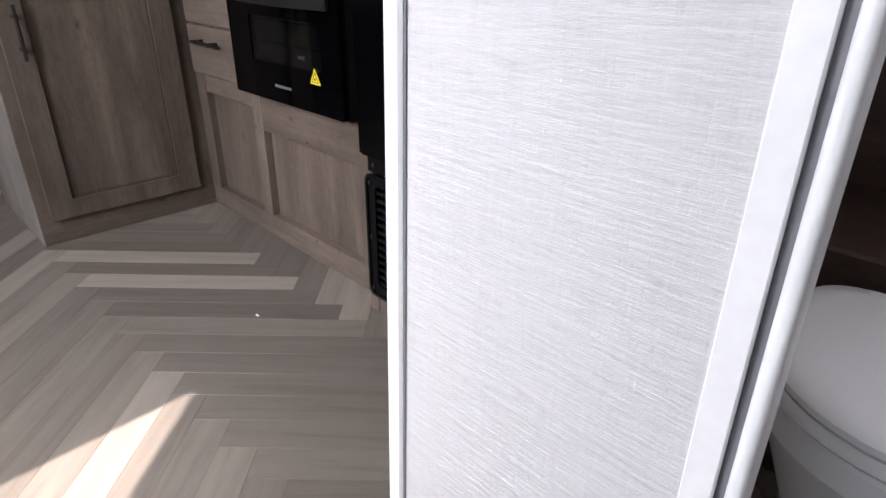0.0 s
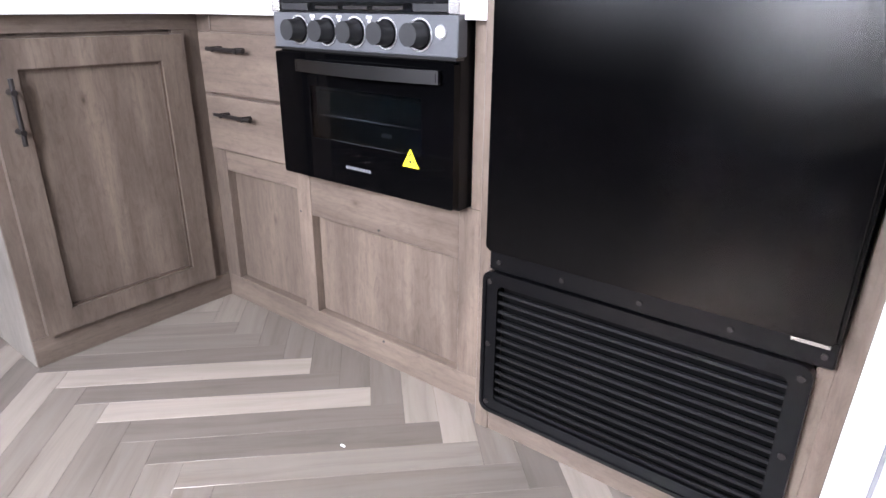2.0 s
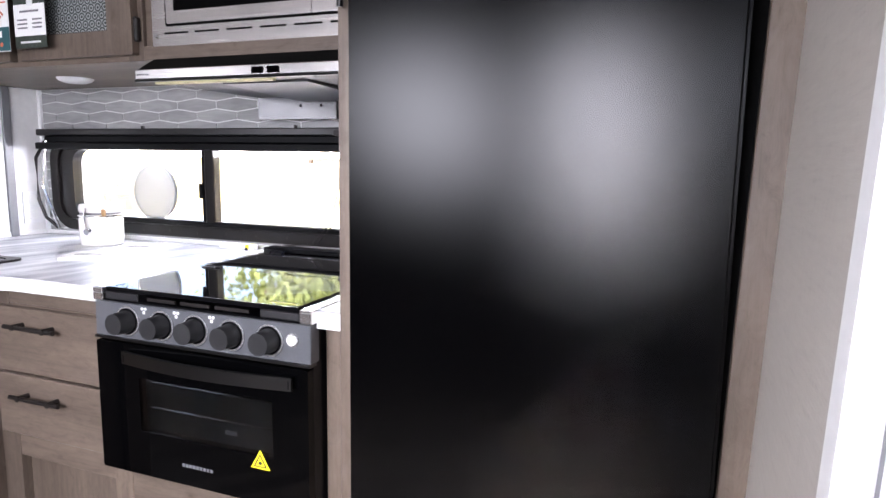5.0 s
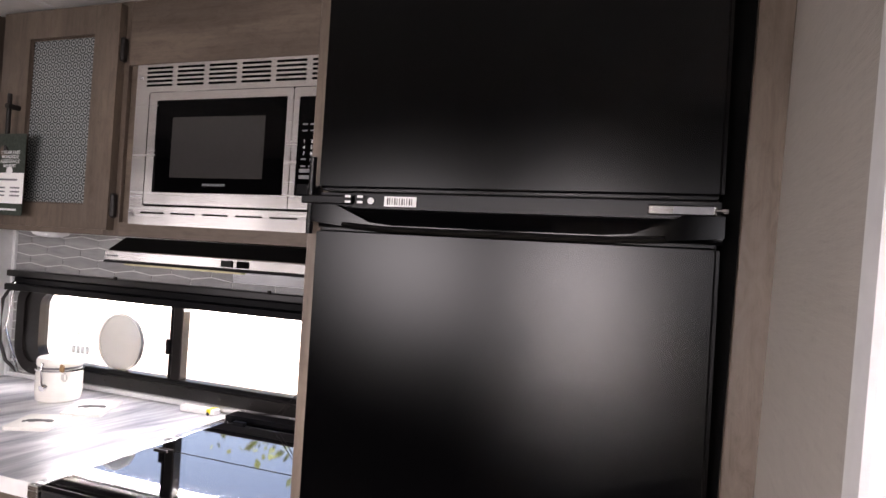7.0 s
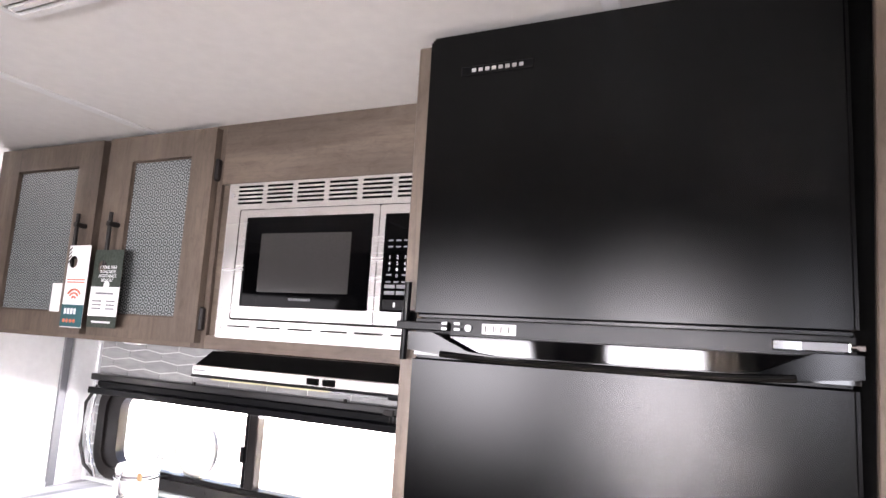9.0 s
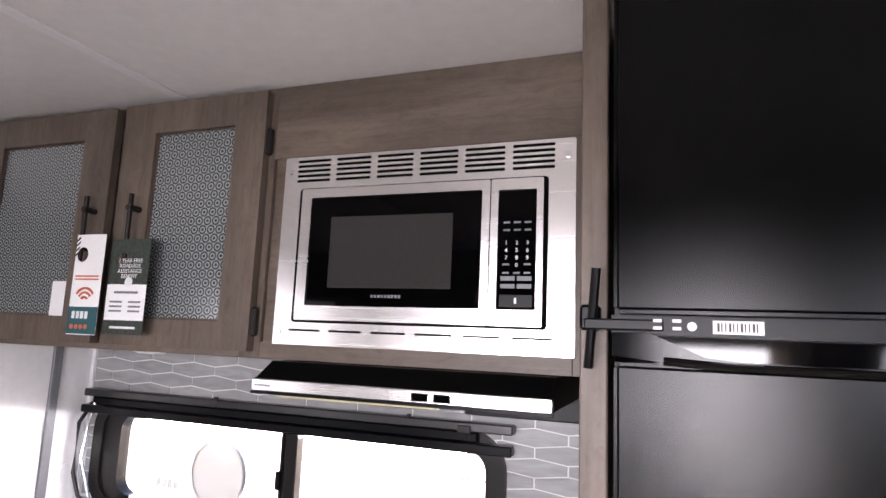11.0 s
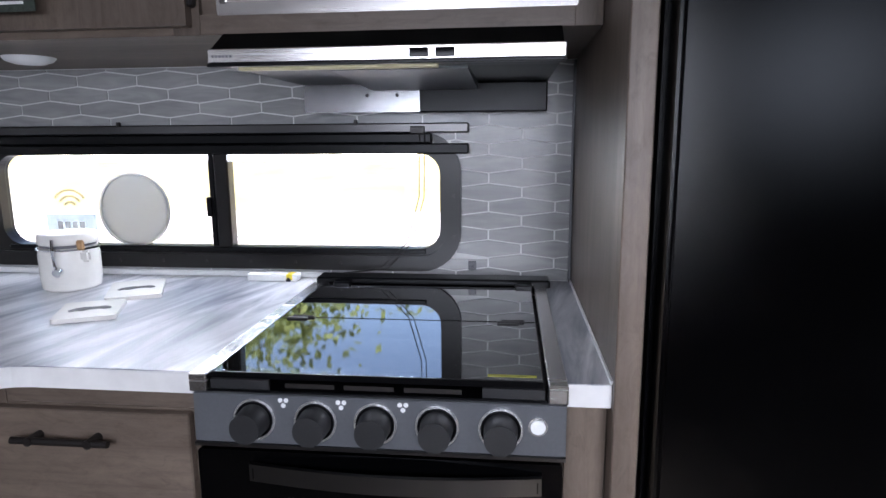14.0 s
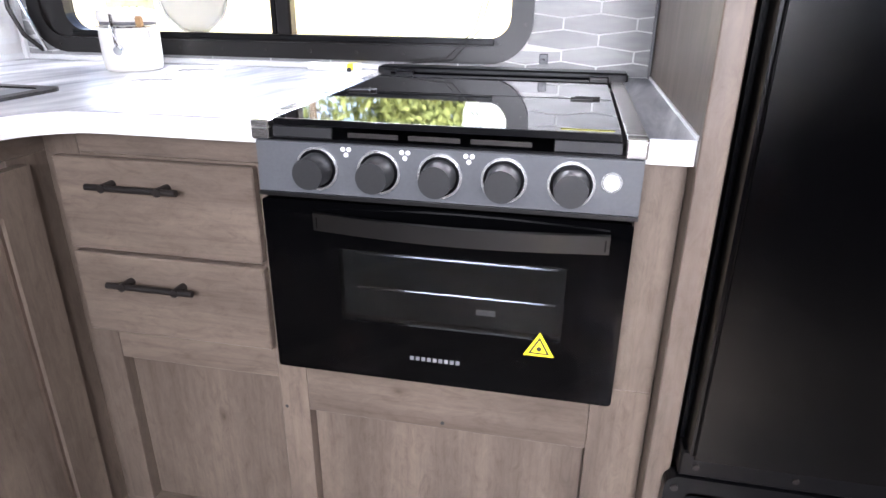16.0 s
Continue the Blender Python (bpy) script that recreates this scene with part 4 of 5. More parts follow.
part("face_stile", box(-1.640, UY - 0.012, 1.446, -1.590, UY, CEIL - 0.001, 0.001), oak_v, wc)
part("face_stile", box(-0.952, UY - 0.012, 1.446, -0.907, UY, 1.868, 0.001), oak_v, wc)
part("face_rail", box(-1.590, UY - 0.012, 1.446, -0.952, UY, 1.480, 0.001), oak_h, wc)
part("face_rail", box(-2.540, UY - 0.012, 1.446, -1.640, UY, 1.462, 0.001), oak_h, wc)
for x0, x1, g0, g1, hx in ((-2.515, -2.036, -2.338, -2.118, -2.098), (-2.006, -1.604, -1.908, -1.684, -1.932)):
    if x0 < -2.4:
        g0, g1, hx = -2.418, -2.133, -2.068
    d = part("door", ring(rounded(x0, 1.459, x1, 2.018, 0.002, 1), rounded(g0, 1.518, g1, 1.945, 0.002, 1), "y", UY - 0.034, UY - 0.013), oak_v, wc)
    part("patterned_glass", box(g0 - 0.004, UY - 0.024, 1.514, g1 + 0.004, UY - 0.020, 1.949), ring_glass, d, "ring-patterned grey glass insert")
    part("bead", ring(rounded(g0 - 0.001, 1.517, g1 + 0.001, 1.946, 0.001, 1), rounded(g0 + 0.004, 1.522, g1 - 0.004, 1.941, 0.001, 1), "y", UY - 0.026, UY - 0.022), brown_v, d)
    bar_pull(d, (hx, UY - 0.034, 1.643), (hx, UY - 0.034, 1.796), (0, -0.026, 0))
for z in (1.52, 1.905):
    part("hinge", box(-1.606, UY - 0.030, z - 0.03, -1.594, UY - 0.012, z + 0.03, 0.004), black_metal, wc)
bz = 1.4455
pk = thing("puck_light", (-2.09, 1.52, bz), "shallow white round under-cabinet light, switched off", "light")
part("lens", lathe([(0.0, -0.016), (0.030, -0.014), (0.046, -0.008), (0.052, 0.0)], (-2.09, 1.54, bz), n=28), print_white, pk, smooth=True)

mw = thing("microwave", (-1.252, 1.5, 1.477), "built-in stainless steel microwave with slotted trim frame", "microwave")
MY = 1.322
part("body", box(-1.53, MY + 0.015, 1.49, -0.975, UY + 0.35, 1.80), inside_shade, mw)
trim = part("trim_frame", ring(rounded(-1.557, 1.477, -0.948, 1.866, 0.004, 3), rounded(-1.516, 1.522, -0.996, 1.798, 0.008, 3), "y", MY, MY + 0.014), steel, mw, "polished steel trim frame")
# Shade round the microwave door, drawn as a black ring.
part("door_gap_shade", ring(rounded(-1.517, 1.521, -0.995, 1.799, 0.008, 3), rounded(-1.507, 1.527, -1.004, 1.795, 0.004, 3), "y", MY + 0.004, MY + 0.014), inside_shade, mw)
# Slots are thin black bars; the openings' shade is their colour.
for c in range(6):
    x0 = -1.526 + 0.0925 * c
    for r in range(5):
        z = 1.812 + 0.0105 * r
        part("slot", prism(rounded(x0, z, x0 + 0.078, z + 0.0052, 0.0024, 3), "y", MY - 0.0008, MY), inside_shade, trim)
    part("slot", prism(rounded(x0 + 0.006, 1.5045, x0 + 0.078, 1.5085, 0.0019, 3), "y", MY - 0.0008, MY), inside_shade, trim)
for x in (-1.545, -0.962):
    for z in (1.502, 1.836):
        part("screw", rod((x, MY - 0.003, z), (x, MY, z), 0.006, n=12), chrome, trim)
md = part("door", ring(rounded(-1.507, 1.527, -1.103, 1.795, 0.004, 3), rounded(-1.484, 1.556, -1.118, 1.776, 0.003, 3), "y", MY - 0.006, MY + 0.010), steel, mw, "stainless door frame")
part("door_glass", box(-1.486, MY - 0.0025, 1.554, -1.116, MY + 0.004, 1.778), black_gloss, md, "black glass microwave door")
part("window_mesh", box(-1.436, MY - 0.0031, 1.592, -1.175, MY - 0.0025, 1.735), speckled("grey_mesh_window", (0.032, 0.030, 0.029), 0.12, 700, 0.3, relief=0.0), md, "grey meshed window")
for k in range(9):
    part("name_bar", box(-1.338 + 0.0072 * k, MY - 0.0032, 1.5735, -1.338 + 0.0072 * k + 0.005, MY - 0.0025, 1.579), grey_plate, md)
kp = part("control_side", ring(rounded(-1.101, 1.527, -1.004, 1.795, 0.004, 3), rounded(-1.087, 1.556, -1.016, 1.774, 0.002, 3), "y", MY - 0.006, MY + 0.010), steel, mw, "stainless control surround")
part("key_panel", box(-1.088, MY - 0.0025, 1.555, -1.015, MY + 0.004, 1.775), black_gloss, kp)
for r, row in enumerate(("123", "456", "789", " 0 ")):
    for c, ch in enumerate(row):
        if ch != " ":
            lettering("key_digit", ch, 0.0105, facing_y(-1.071 + 0.0195 * c, MY - 0.0033, 1.676 - 0.0135 * r), print_white, kp)
for z, n in ((1.712, 3), (1.698, 3), (1.6355, 2), (1.620, 3)):
    for c in range(n):
        part("key_mark", box(-1.077 + (0.039 if n == 2 else 0.0195) * c, MY - 0.0033, z, -1.077 + (0.039 if n == 2 else 0.0195) * c + 0.012, MY - 0.0027, z + 0.0035), grey_plate, kp)
for z in (1.608, 1.594):
    for x in (-1.080, -1.050):
        part("key_mark", box(x, MY - 0.0033, z, x + 0.026, MY - 0.0027, z + 0.008), grey_plate, kp)
part("open_button", box(-1.082, MY - 0.0045, 1.560, -1.021, MY - 0.0025, 1.583, 0.001), black_plastic, kp)
part("key_mark", box(-1.054, MY - 0.0050, 1.567, -1.050, MY - 0.0044, 1.577), print_white, kp)

hood = thing("range_hood", (-1.256, 1.5, 1.37), "slim black range hood with a stainless front strip", "range hood")
HY = 1.250
part("shell", prism([(HY + 0.004, 1.412), (HY + 0.055, 1.444), (BACK - 0.004, 1.444), (BACK - 0.004, 1.393), (HY + 0.10, 1.390), (HY + 0.004, 1.388)], "x", -1.540, -0.974), hood_black, hood)
part("front_strip", box(-1.545, HY, 1.389, -0.970, HY + 0.010, 1.412, 0.002), steel, hood, "stainless front strip")
part("strip_edge", box(-1.546, HY - 0.001, 1.384, -0.969, HY + 0.012, 1.389, 0.001), black_plastic, hood)
for x in (-1.213, -1.172):
    part("switch", box(x, HY - 0.003, 1.393, x + 0.030, HY + 0.004, 1.407, 0.001), black_gloss, hood)
for k in range(6):
    part("name_bar", box(-1.537 + 0.006 * k, HY - 0.0006, 1.398, -1.537 + 0.006 * k + 0.004, HY, 1.402), grey_plate, hood)
part("lens_strip", box(-1.50, HY + 0.014, 1.379, -1.17, HY + 0.030, 1.388, 0.002), speckled("yellowed_strip", (0.55, 0.50, 0.30), 0.5, 40, 0.2), hood, "yellowish plastic light lens")
part("filter", prism([(1.340, 1.3895), (1.685, 1.3895), (1.685, 1.377), (1.675, 1.375), (1.340, 1.3845)], "x", -1.365, -1.128), speckled("filter_mesh", (0.16, 0.17, 0.18), 0.4, 600, 0.5, metal=0.6), hood, "grey mesh grease filter")
part("back_plate", prism(rounded(-1.535, 1.328, -1.262, 1.392, 0.006, 3), "y", 1.700, 1.708), duct_steel, hood, "shiny steel duct plate")
# The plate's right half in black, for the dark things it mirrors.
part("plate_dark_half", box(-1.2615, 1.690, 1.326, -0.974, 1.710, 1.392, 0.003), black_plastic, hood, "black half of the duct plate, a painted dark reflection")
for x in (-1.385, -1.315, -1.15):
    part("screw", rod((x, 1.698, 1.366), (x, 1.701, 1.366), 0.004, n=10), black_metal, hood)

# ---- small things on the worktop ----
jar = thing("storage_jar", (-2.10, 1.60, TOP), "cream ceramic clip-top jar on the worktop", "jar")
JC = (-2.105, 1.615, TOP)
part("body", lathe([(0.058, 0.0), (0.063, 0.004), (0.066, 0.03), (0.066, 0.085), (0.062, 0.098), (0.056, 0.102)], JC), ceramic, jar, smooth=True)
part("gasket", lathe([(0.060, 0.102), (0.062, 0.104), (0.062, 0.107), (0.060, 0.109)], JC), grey_plate, jar)
part("lid", lathe([(0.063, 0.109), (0.065, 0.113), (0.065, 0.127), (0.061, 0.134), (0.045, 0.137), (0.0, 0.138)], JC), ceramic, jar, smooth=True)
part("wire_band", ring(circle(JC[0], JC[1], 0.0680, 32), circle(JC[0], JC[1], 0.0655, 32), "z", TOP + 0.096, TOP + 0.1), chrome, jar)
part("clasp", tube([(-2.093, 1.546, TOP + 0.125), (-2.091, 1.541, TOP + 0.10), (-2.089, 1.541, TOP + 0.065), (-2.085, 1.546, TOP + 0.050)], 0.004), chrome, jar, smooth=True)
part("clasp_knob", rod((-2.086, 1.551, TOP + 0.052), (-2.085, 1.538, TOP + 0.048), 0.010, n=14), chrome, jar, smooth=True)
part("wooden_tag", box(-2.050, 1.565, TOP + 0.098, -2.030, 1.572, TOP + 0.122, 0.004), cork, jar)
part("spoon_rest", box(-2.046, 1.566, TOP + 0.07, -2.020, 1.578, TOP + 0.098, 0.006, seg=2), ceramic, jar)

cd = thing("window_sticker", (-2.215, BACK + 0.01, 1.0), "clear sticker with signal waves and blue band on the window", "sticker")
SY = BACK + 0.0165
part("sheet", box(-2.288, SY - 0.0012, 1.000, -2.142, SY, 1.178), film_mat("clear_sheet", (0.93, 0.94, 0.95)), cd)
part("band", box(-2.286, SY - 0.0022, 1.002, -2.144, SY - 0.0012, 1.076), film_mat("pale_blue_band", (0.46, 0.53, 0.57)), cd)
for r in (0.018, 0.034, 0.050):
    arc = [(-2.215 + r * math.cos(radians(a)), SY - 0.002, 1.090 + r * math.sin(radians(a))) for a in range(35, 146, 10)]
    part("wave", tube(arc, 0.0032, n=6), film_mat("pale_grey_print", (0.62, 0.60, 0.62)), cd)
for k in range(4):
    part("name_bar", box(-2.255 + 0.021 * k, SY - 0.0028, 1.032, -2.255 + 0.021 * k + 0.014, SY - 0.0022, 1.056), paper_white, cd)


def coaster(cx, cy, turn, z, half=0.068):
    c = thing("coaster", (cx, cy, z), "square cream coaster printed with a dark bear shape", "coaster", "coasters")
    m = Matrix.Translation((cx, cy, z)) @ pose(0, 0, 0, 0, 0, turn)
    bm = prism(rounded(-0.058, -half, 0.058, half, 0.010), "z", 0, 0.009)
    bm.transform(m)
    part("tile", bm, ceramic, c)
    shape = [(-0.040, -0.004), (-0.030, 0.010), (-0.012, 0.017), (0.010, 0.014), (0.026, 0.016), (0.038, 0.006), (0.040, -0.006), (0.030, -0.012), (0.018, -0.004), (0.0, -0.006), (-0.014, -0.016), (-0.024, -0.008), (-0.034, -0.018)]
    bm = prism(shape, "z", 0.009, 0.0096)
    bm.transform(m)
    part("print", bm, print_black, c)
    return c


coaster(-1.906, 1.398, 24, TOP)
coaster(-1.918, 1.578, 27, TOP, 0.084)

bx = thing("small_box", (-1.64, 1.725, TOP), "small white paper box with a yellow end", "box")
part("carton", box(-1.705, 1.705, TOP, -1.575, 1.735, TOP + 0.018, 0.002), paper_white, bx)
part("end_label", box(-1.603, 1.7045, TOP + 0.004, -1.588, 1.7352, TOP + 0.0185), yellow, bx)
part("end_dot", rod((-1.598, 1.7042, TOP + 0.004), (-1.598, 1.7046, TOP + 0.004), 0.006), print_black, bx)
hk = thing("wall_hook", (-1.145, BACK - 0.01, 0.955), "small clear plastic hook on the tiles", "hook")
part("pad", box(-1.155, BACK - 0.008, 0.945, -1.135, BACK - 0.003, 0.968, 0.002), grey_plate, hk)
part("peg", rod((-1.145, BACK - 0.020, 0.951), (-1.145, BACK - 0.006, 0.953), 0.005), grey_plate, hk)


# ---- swing tags on the wall cabinet's handles ----
def tag(hx, z_top, h, w, style, hole):
    y = UY - 0.068
    label = "white and red swing tag on a cabinet handle" if style == "red" else "dark leafy swing tag with a white panel on a cabinet handle"
    g = thing("swing_tag", (hx, y, z_top - h), label, "tag", "swing tags")
    x0, x1, z0 = hx - w / 2, hx + w / 2, z_top - h
    card = part("card", ring(rounded(x0, z0, x1, z_top, 0.002, 6), circle(hx + hole, z_top - 0.046, 0.017, 28), "y", y - 0.001, y), paper_white if style == "red" else paper_dark, g)
    f = y - 0.0016
    if style == "red":
        part("band", box(x0, f, z0 + 0.002, x1, y - 0.001, z0 + 0.062), print_teal, card)
        for k, r in enumerate((0.010, 0.020, 0.030)):
            arc = [(hx + r * math.cos(radians(a)), f, z0 + 0.074 + r * math.sin(radians(a))) for a in range(35, 146, 10)]
            part("wave", tube(arc, 0.0028, n=6), print_red, card)
        for k in range(4):
            part("name_bar", box(x0 + 0.012 + 0.013 * k, f - 0.0004, z0 + 0.036, x0 + 0.021 + 0.013 * k, f, z0 + 0.052), print_white, card)
            part("dot", rod((x0 + 0.015 + 0.014 * k, f - 0.0005, z0 + 0.018), (x0 + 0.015 + 0.014 * k, f, z0 + 0.018), 0.0055), print_red, card)
        for k in range(4):
            part("stripe", prism([(x0 + 0.001, z_top - 0.012 - 0.011 * k), (x0 + 0.001, z_top - 0.017 - 0.011 * k), (x0 + 0.011, z_top - 0.009 - 0.011 * k), (x0 + 0.011, z_top - 0.004 - 0.011 * k)], "y", f, y - 0.001), print_black, card)
        for k in range(2):
            part("line", box(x0 + 0.008, f, z0 + 0.122 + 0.007 * k, x1 - 0.008, y - 0.001, z0 + 0.1255 + 0.007 * k), print_red, card)
    else:
        part("panel", box(x0, f, z0 + 0.030, x1, y - 0.001, z0 + 0.108), paper_white, card)
        for k, words in enumerate(("1 YEAR FREE", "ROADSIDE", "ASSISTANCE", "BENEFIT")):
            lettering("words", words, 0.0125, facing_y(hx + 0.004, f - 0.0004, z0 + 0.160 - 0.0115 * k), print_white, card)
        for k in range(3):
            part("line", box(x0 + 0.012, f - 0.0004, z0 + 0.068 - 0.01 * k, hx - 0.008, f, z0 + 0.072 - 0.01 * k), grey_plate, card)
            part("line", box(hx + 0.010, f - 0.0004, z0 + 0.068 - 0.01 * k, x1 - 0.012, f, z0 + 0.072 - 0.01 * k), grey_plate, card)
        part("line", box(x0 + 0.022, f - 0.0004, z0 + 0.088, x1 - 0.022, f, z0 + 0.093), grey_plate, card)
        part("line", box(x0 + 0.02, f - 0.0004, z0 + 0.012, x1 - 0.02, f, z0 + 0.017), print_white, card)
        part("emblem", prism(circle(hx + 0.004, z0 + 0.113, 0.011, 18), "y", f - 0.0005, f), print_white, card)
    return g


tag(-1.905, 1.690, 0.208, 0.112, "leaf", -0.022)
tag(-2.026, 1.703, 0.226, 0.088, "red", -0.022)
part("paper_slip", box(-2.186, UY - 0.0275, 1.512, -2.138, UY - 0.0270, 1.600), paper_white, wc, "small paper slip inside the door")

# white strips up the edge of the fridge housing, painted in as its reflections
for k in range(6):
    part("edge_glint", box(-0.9066, FY - 0.008, 1.672 + 0.058 * k, -0.9056, FY + 0.006, 1.718 + 0.058 * k), paper_white, hs, "small white paper label, on the fridge housing a painted glint")

single("crumb", box(-1.090, 0.836, 0.0, -1.078, 0.841, 0.003, 0.001), paper_white, "tiny white paper crumb on the floor", "crumb")

# ceiling vent
cv = thing("ceiling_vent", (-1.42, 0.70, CEIL), "white slatted ceiling vent", "ceiling vent")
part("frame", ring(rounded(-1.52, 0.50, -1.31, 0.755, 0.01, 3), rounded(-1.505, 0.515, -1.325, 0.740, 0.006, 3), "z", CEIL - 0.012, CEIL), white_trim, cv)
# Near-black sheet in place of the shade above the ceiling slats.
part("shade_backing", box(-1.506, 0.514, CEIL - 0.003, -1.324, 0.741, CEIL - 0.001), inside_shade, cv)
for k in range(11):
    part("slat", box(-1.506, 0.520 + 0.02 * k, CEIL - 0.010, -1.324, 0.531 + 0.02 * k, CEIL - 0.004), white_trim, cv)

# toilet in the bathroom
wcx, wcy = 0.275, 1.05
tl = thing("toilet", (wcx, wcy, 0), "white porcelain caravan toilet with the lid down", "toilet")


def oval(rx, ry, n=40):
    """Rounded in front, squarer and shorter behind."""
    out = []
    for k in range(n):
        c, d = math.cos(2 * math.pi * k / n), math.sin(2 * math.pi * k / n)
        if d > 0:
            c, d = math.copysign(abs(c) ** 0.45, c), 0.74 * d ** 0.6
        out.append((wcx + rx * c, wcy + ry * d))
    return out


def loft(levels):
    own = bmesh.new()
    rings = [[own.verts.new((x, y, z)) for x, y in oval(rx, ry)] for rx, ry, z in levels]
    for a, b in zip(rings, rings[1:]):
        for k in range(len(a)):
            own.faces.new((a[k], a[(k + 1) % len(a)], b[(k + 1) % len(b)], b[k]))
    own.faces.new(rings[0][::-1])
    own.faces.new(rings[-1])
    return own


part("pedestal", loft([(0.13, 0.15, 0), (0.12, 0.14, 0.05), (0.12, 0.14, 0.2), (0.165, 0.18, 0.32), (0.178, 0.192, 0.36)]), porcelain, tl, smooth=True)
part("bowl_rim", loft([(0.178, 0.192, 0.36), (0.186, 0.202, 0.364), (0.186, 0.202, 0.398), (0.180, 0.198, 0.402)]), porcelain, tl, smooth=True)
part("seat", loft([(0.186, 0.204, 0.408), (0.192, 0.210, 0.414), (0.192, 0.210, 0.424), (0.186, 0.206, 0.430)]), porcelain, tl, smooth=True)
part("lid", loft([(0.186, 0.206, 0.432), (0.191, 0.210, 0.437), (0.191, 0.210, 0.445), (0.182, 0.200, 0.454), (0.15, 0.165, 0.458)]), porcelain, tl, smooth=True)

# ---- outdoors ----
single("ground", box(-150, -150, -0.75, 150, 150, -0.7), gravel, "pale gravel lot", "ground", kind="structure")
single("grass_bank", prism([(17, -0.7), (19, -0.2), (30, 1.5), (60, 9.5), (60, -0.7)], "x", -60, 60), grass_mat, "dry grass bank beyond the lot", "grass", kind="stuff")


def tree(x, y, h, seed):
    rng = random.Random(seed)
    base = 0.85
    t = thing("tree", (x, y, base), "leafy green tree at the lot's edge", "tree", "trees beyond the lot")
    bm = tube([(x, y, base - 0.4), (x + 0.1, y, base + h * 0.3), (x - 0.1, y + 0.1, base + h * 0.62)], 0.17)
    limbs = []
    for k in range(7):
        a, z = k * 2.4 + rng.random(), base + h * (0.28 + 0.06 * k)
        end = Vector((x + math.cos(a) * h * 0.26, y + math.sin(a) * h * 0.26, z + h * 0.16))
        tube([(x, y, z), end], 0.05, bm, 6)
        limbs.append(end)
    part("trunk", bm, bark, t)
    verts, faces = [], []
    for k in range(3600):
        c = rng.choice(limbs) if k % 3 else Vector((x, y, base + h * 0.72))
        d = Vector((rng.gauss(0, 1), rng.gauss(0, 1), rng.gauss(0, 0.9))) * h * 0.13
        p, u = c + d, Vector((rng.gauss(0, 1), rng.gauss(0, 1), rng.gauss(0, 1))).normalized()
        v = u.orthogonal().normalized()
        s = 0.12 + 0.14 * rng.random()
        n = len(verts)
        verts += [p - u * s, p + v * s * 0.6, p + u * s, p - v * s * 0.6]
        faces.append((n, n + 1, n + 2, n + 3))
    me = bpy.data.meshes.new("crown")
    me.from_pydata([q - Vector((x, y, base)) for q in verts], [], faces)
    me.materials.append(leaf_mat)
    crown = new("crown", me)
    crown.parent = t
    return t


for k, (x, y, h) in enumerate(((-12.2, 26, 10.0), (10, 27.5, 11.5), (17, 24, 9.0), (-17.5, 27, 9.4), (-7.6, 29, 7.6), (-3.4, 30, 6.4), (0.6, 28, 5.4))):
    tree(x, y, h, k)
for y in (10.2, 12.4):
    single("pavement_edging", box(-60, y - 0.05, -0.702, 60, y + 0.05, -0.692), bark, "narrow dark edging strip across the lot", "edging", "edging strips", "structure")

# ---- tiles of the splashback ----
TW, TE, TC = 0.160, 0.0235, 0.0458
GAP = 0.0021


def clip(poly, axis, limit, keep_less):
    out = []
    inside = (lambda p: p[axis] <= limit) if keep_less else (lambda p: p[axis] >= limit)
    for a, b in zip(poly, poly[1:] + poly[:1]):
        if inside(a):
            out.append(a)
        if inside(a) != inside(b):
            s = (limit - a[axis]) / (b[axis] - a[axis])
            out.append((a[0] + s * (b[0] - a[0]), a[1] + s * (b[1] - a[1])))
    return out


def area(poly):
    return abs(sum(a[0] * b[1] - b[0] * a[1] for a, b in zip(poly, poly[1:] + poly[:1]))) / 2 if len(poly) > 2 else 0.0


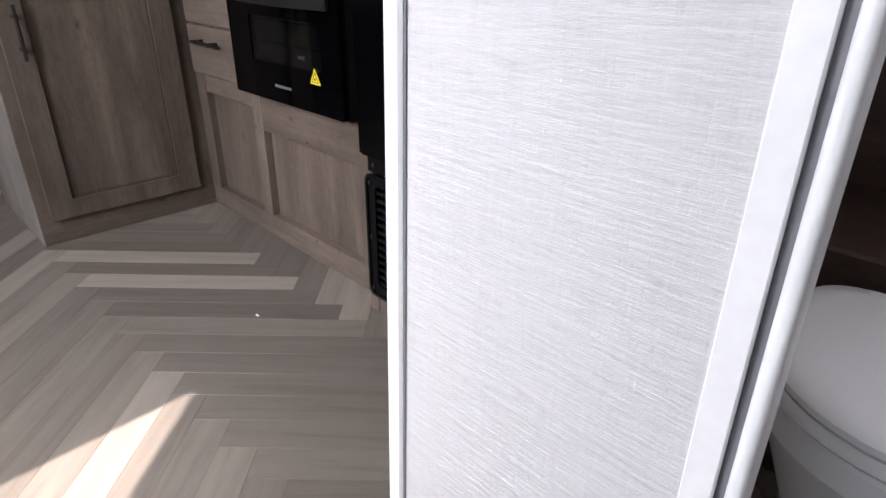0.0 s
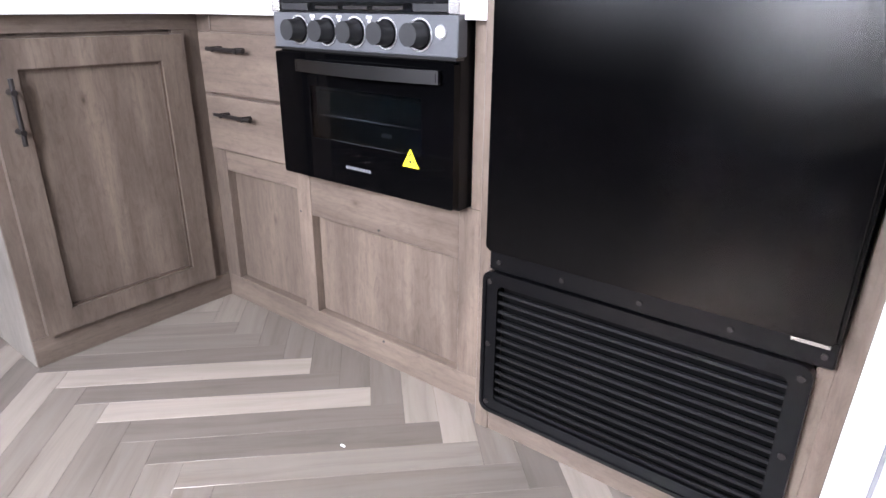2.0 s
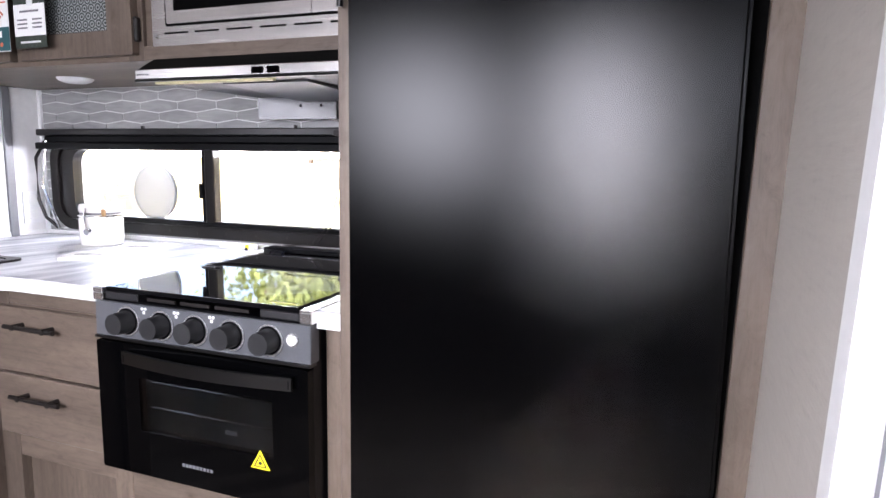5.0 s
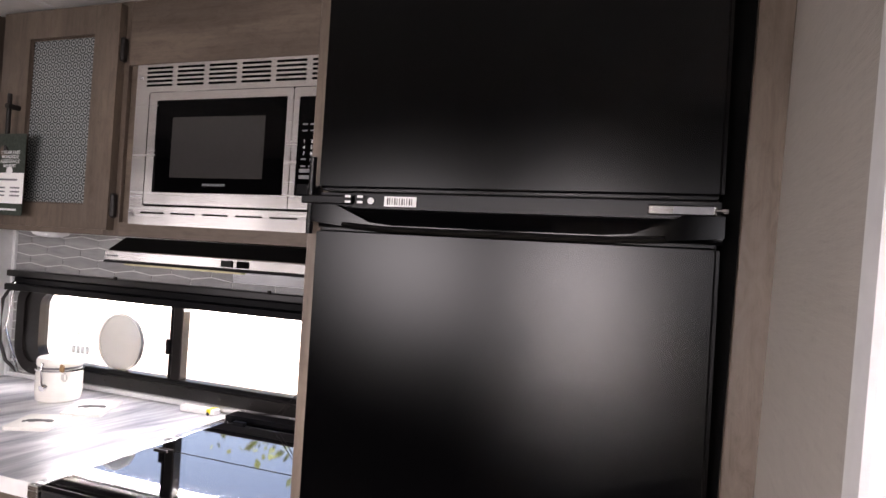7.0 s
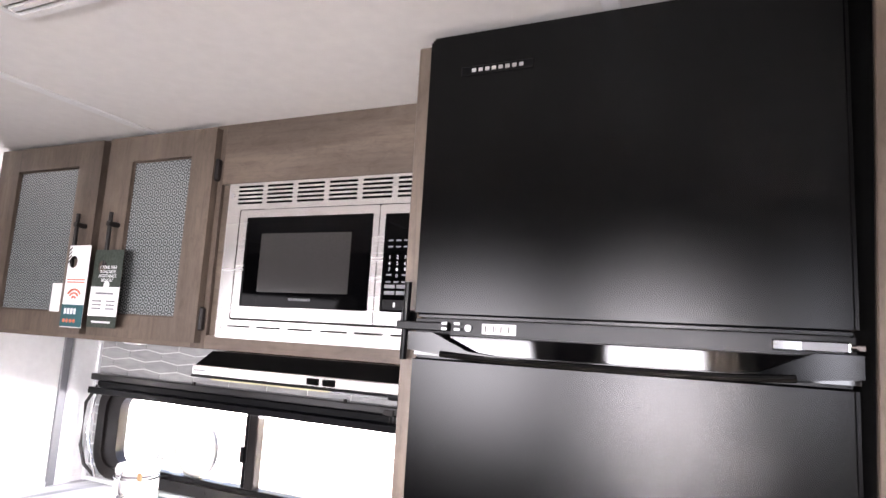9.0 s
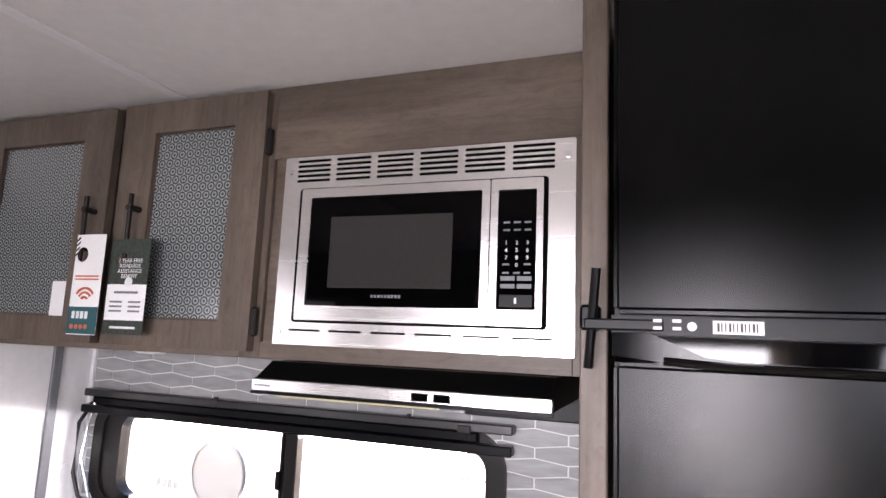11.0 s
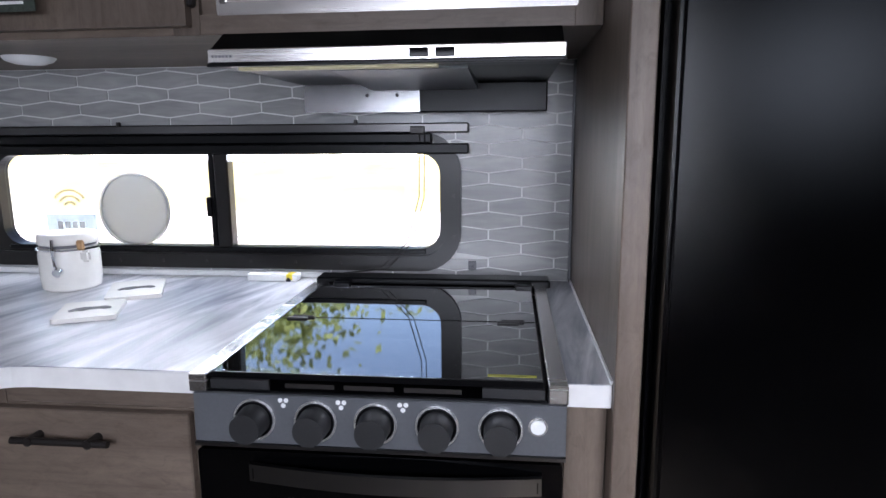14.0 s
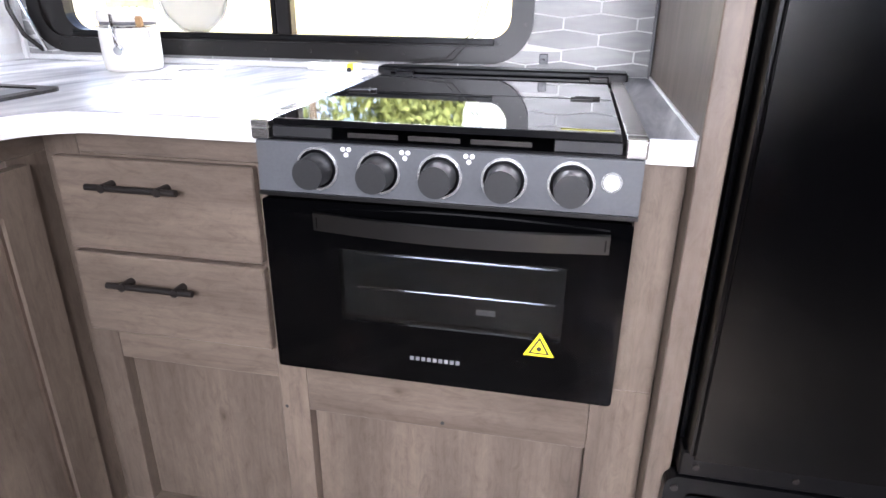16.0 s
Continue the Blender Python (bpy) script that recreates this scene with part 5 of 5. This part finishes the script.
splash = thing("splashback", (-1.74, BACK, TOP), "grey elongated hexagon tile splashback with white grout", "splashback", kind="structure")
HOLE = (-2.47, 0.972, -1.198, 1.262)
shared = None
for r in range(17):
    zc = 0.8951 + 0.03465 * r
    for c in range(12):
        xc = -2.626 + TW * (c + 0.5 * (r % 2))
        hw = TW / 2 - GAP
        outline = [(-hw, -TE / 2 + GAP * 0.5), (0, -TC / 2 + GAP), (hw, -TE / 2 + GAP * 0.5), (hw, TE / 2 - GAP * 0.5), (0, TC / 2 - GAP), (-hw, TE / 2 - GAP * 0.5)]
        poly = [(xc + a, zc + b) for a, b in outline]
        poly = clip(clip(poly, 0, -2.545, False), 0, -0.909, True)
        poly = clip(clip(poly, 1, TOP + 0.002, False), 1, 1.444, True)
        if area(poly) < 1e-5:
            continue
        whole = area(poly)
        hit = clip(clip(clip(clip(poly, 0, HOLE[0], False), 0, HOLE[2], True), 1, HOLE[1], False), 1, HOLE[3], True)
        cut = False
        if area(hit) > 1e-6:
            cut = True
            options = [clip(poly, 0, HOLE[0], True), clip(poly, 0, HOLE[2], False), clip(poly, 1, HOLE[1], True), clip(poly, 1, HOLE[3], False)]
            poly = max(options, key=area)
            if area(poly) < 2e-5:
                continue
        if not cut and whole > 0.995 * area([(xc + a, zc + b) for a, b in outline]):
            if shared is None:
                bm = prism(outline, "y", -0.0030, 0.001)
                bmesh.ops.recalc_face_normals(bm, faces=bm.faces[:])
                shared = bpy.data.meshes.new("tile")
                bm.to_mesh(shared)
                bm.free()
                shared.materials.append(tile_grey)
            ob = new("tile", shared)
            ob.parent = splash
            ob.location = Vector((xc, BACK, zc)) - BASE[splash.name]
        else:
            part("tile", prism(poly, "y", BACK - 0.0030, BACK + 0.001), tile_grey, splash)

# ---- floor planks in herringbone ----
PW, PL = 0.0795, 0.0795 * 8
R2 = math.sqrt(0.5)
U0, V0 = -0.906, -1.743


def plank_mesh(along, material):
    g = 0.0002
    bm = box(g, g, -0.006, (PL if not along else PW) - g, (PW if not along else PL) - g, 0.0, 0.0003)
    bm.transform(Matrix(((R2, R2, 0, 0), (R2, -R2, 0, 0), (0, 0, 1, 0), (0, 0, 0, 1))))
    bmesh.ops.recalc_face_normals(bm, faces=bm.faces[:])
    me = bpy.data.meshes.new("plank")
    bm.to_mesh(me)
    bm.free()
    me.materials.append(material)
    return me


mesh_a, mesh_b = plank_mesh(False, plank_a), plank_mesh(True, plank_b)
mesh_pale, mesh_dark = plank_mesh(False, plank_pale), plank_mesh(False, plank_dark)
# the row in front of the range: which boards stand out pale or dark
TONES = {0: mesh_pale, 2: mesh_pale, -1: mesh_dark, 1: mesh_dark, 3: mesh_dark, 6: mesh_dark}
for i in range(-60, 61):
    for j in range(-8, 9):
        for kind, me in ((0, mesh_a), (1, mesh_b)):
            u, v = U0 + i * PW + j * PL, V0 + i * PW - j * PL
            if kind:
                u, v = u + PL, v + PW - PL
            cu, cv = (u + PL / 2, v + PW / 2) if not kind else (u + PW / 2, v + PL / 2)
            x, y = (cu + cv) * R2, (cu - cv) * R2
            if -4.7 < x < 0.9 and -0.75 < y < 1.42:
                ob = new("plank", TONES.get(i, me) if j == 0 and not kind else me)
                ob.parent = floor
                ob.location = ((u + v) * R2, (u - v) * R2, 0)
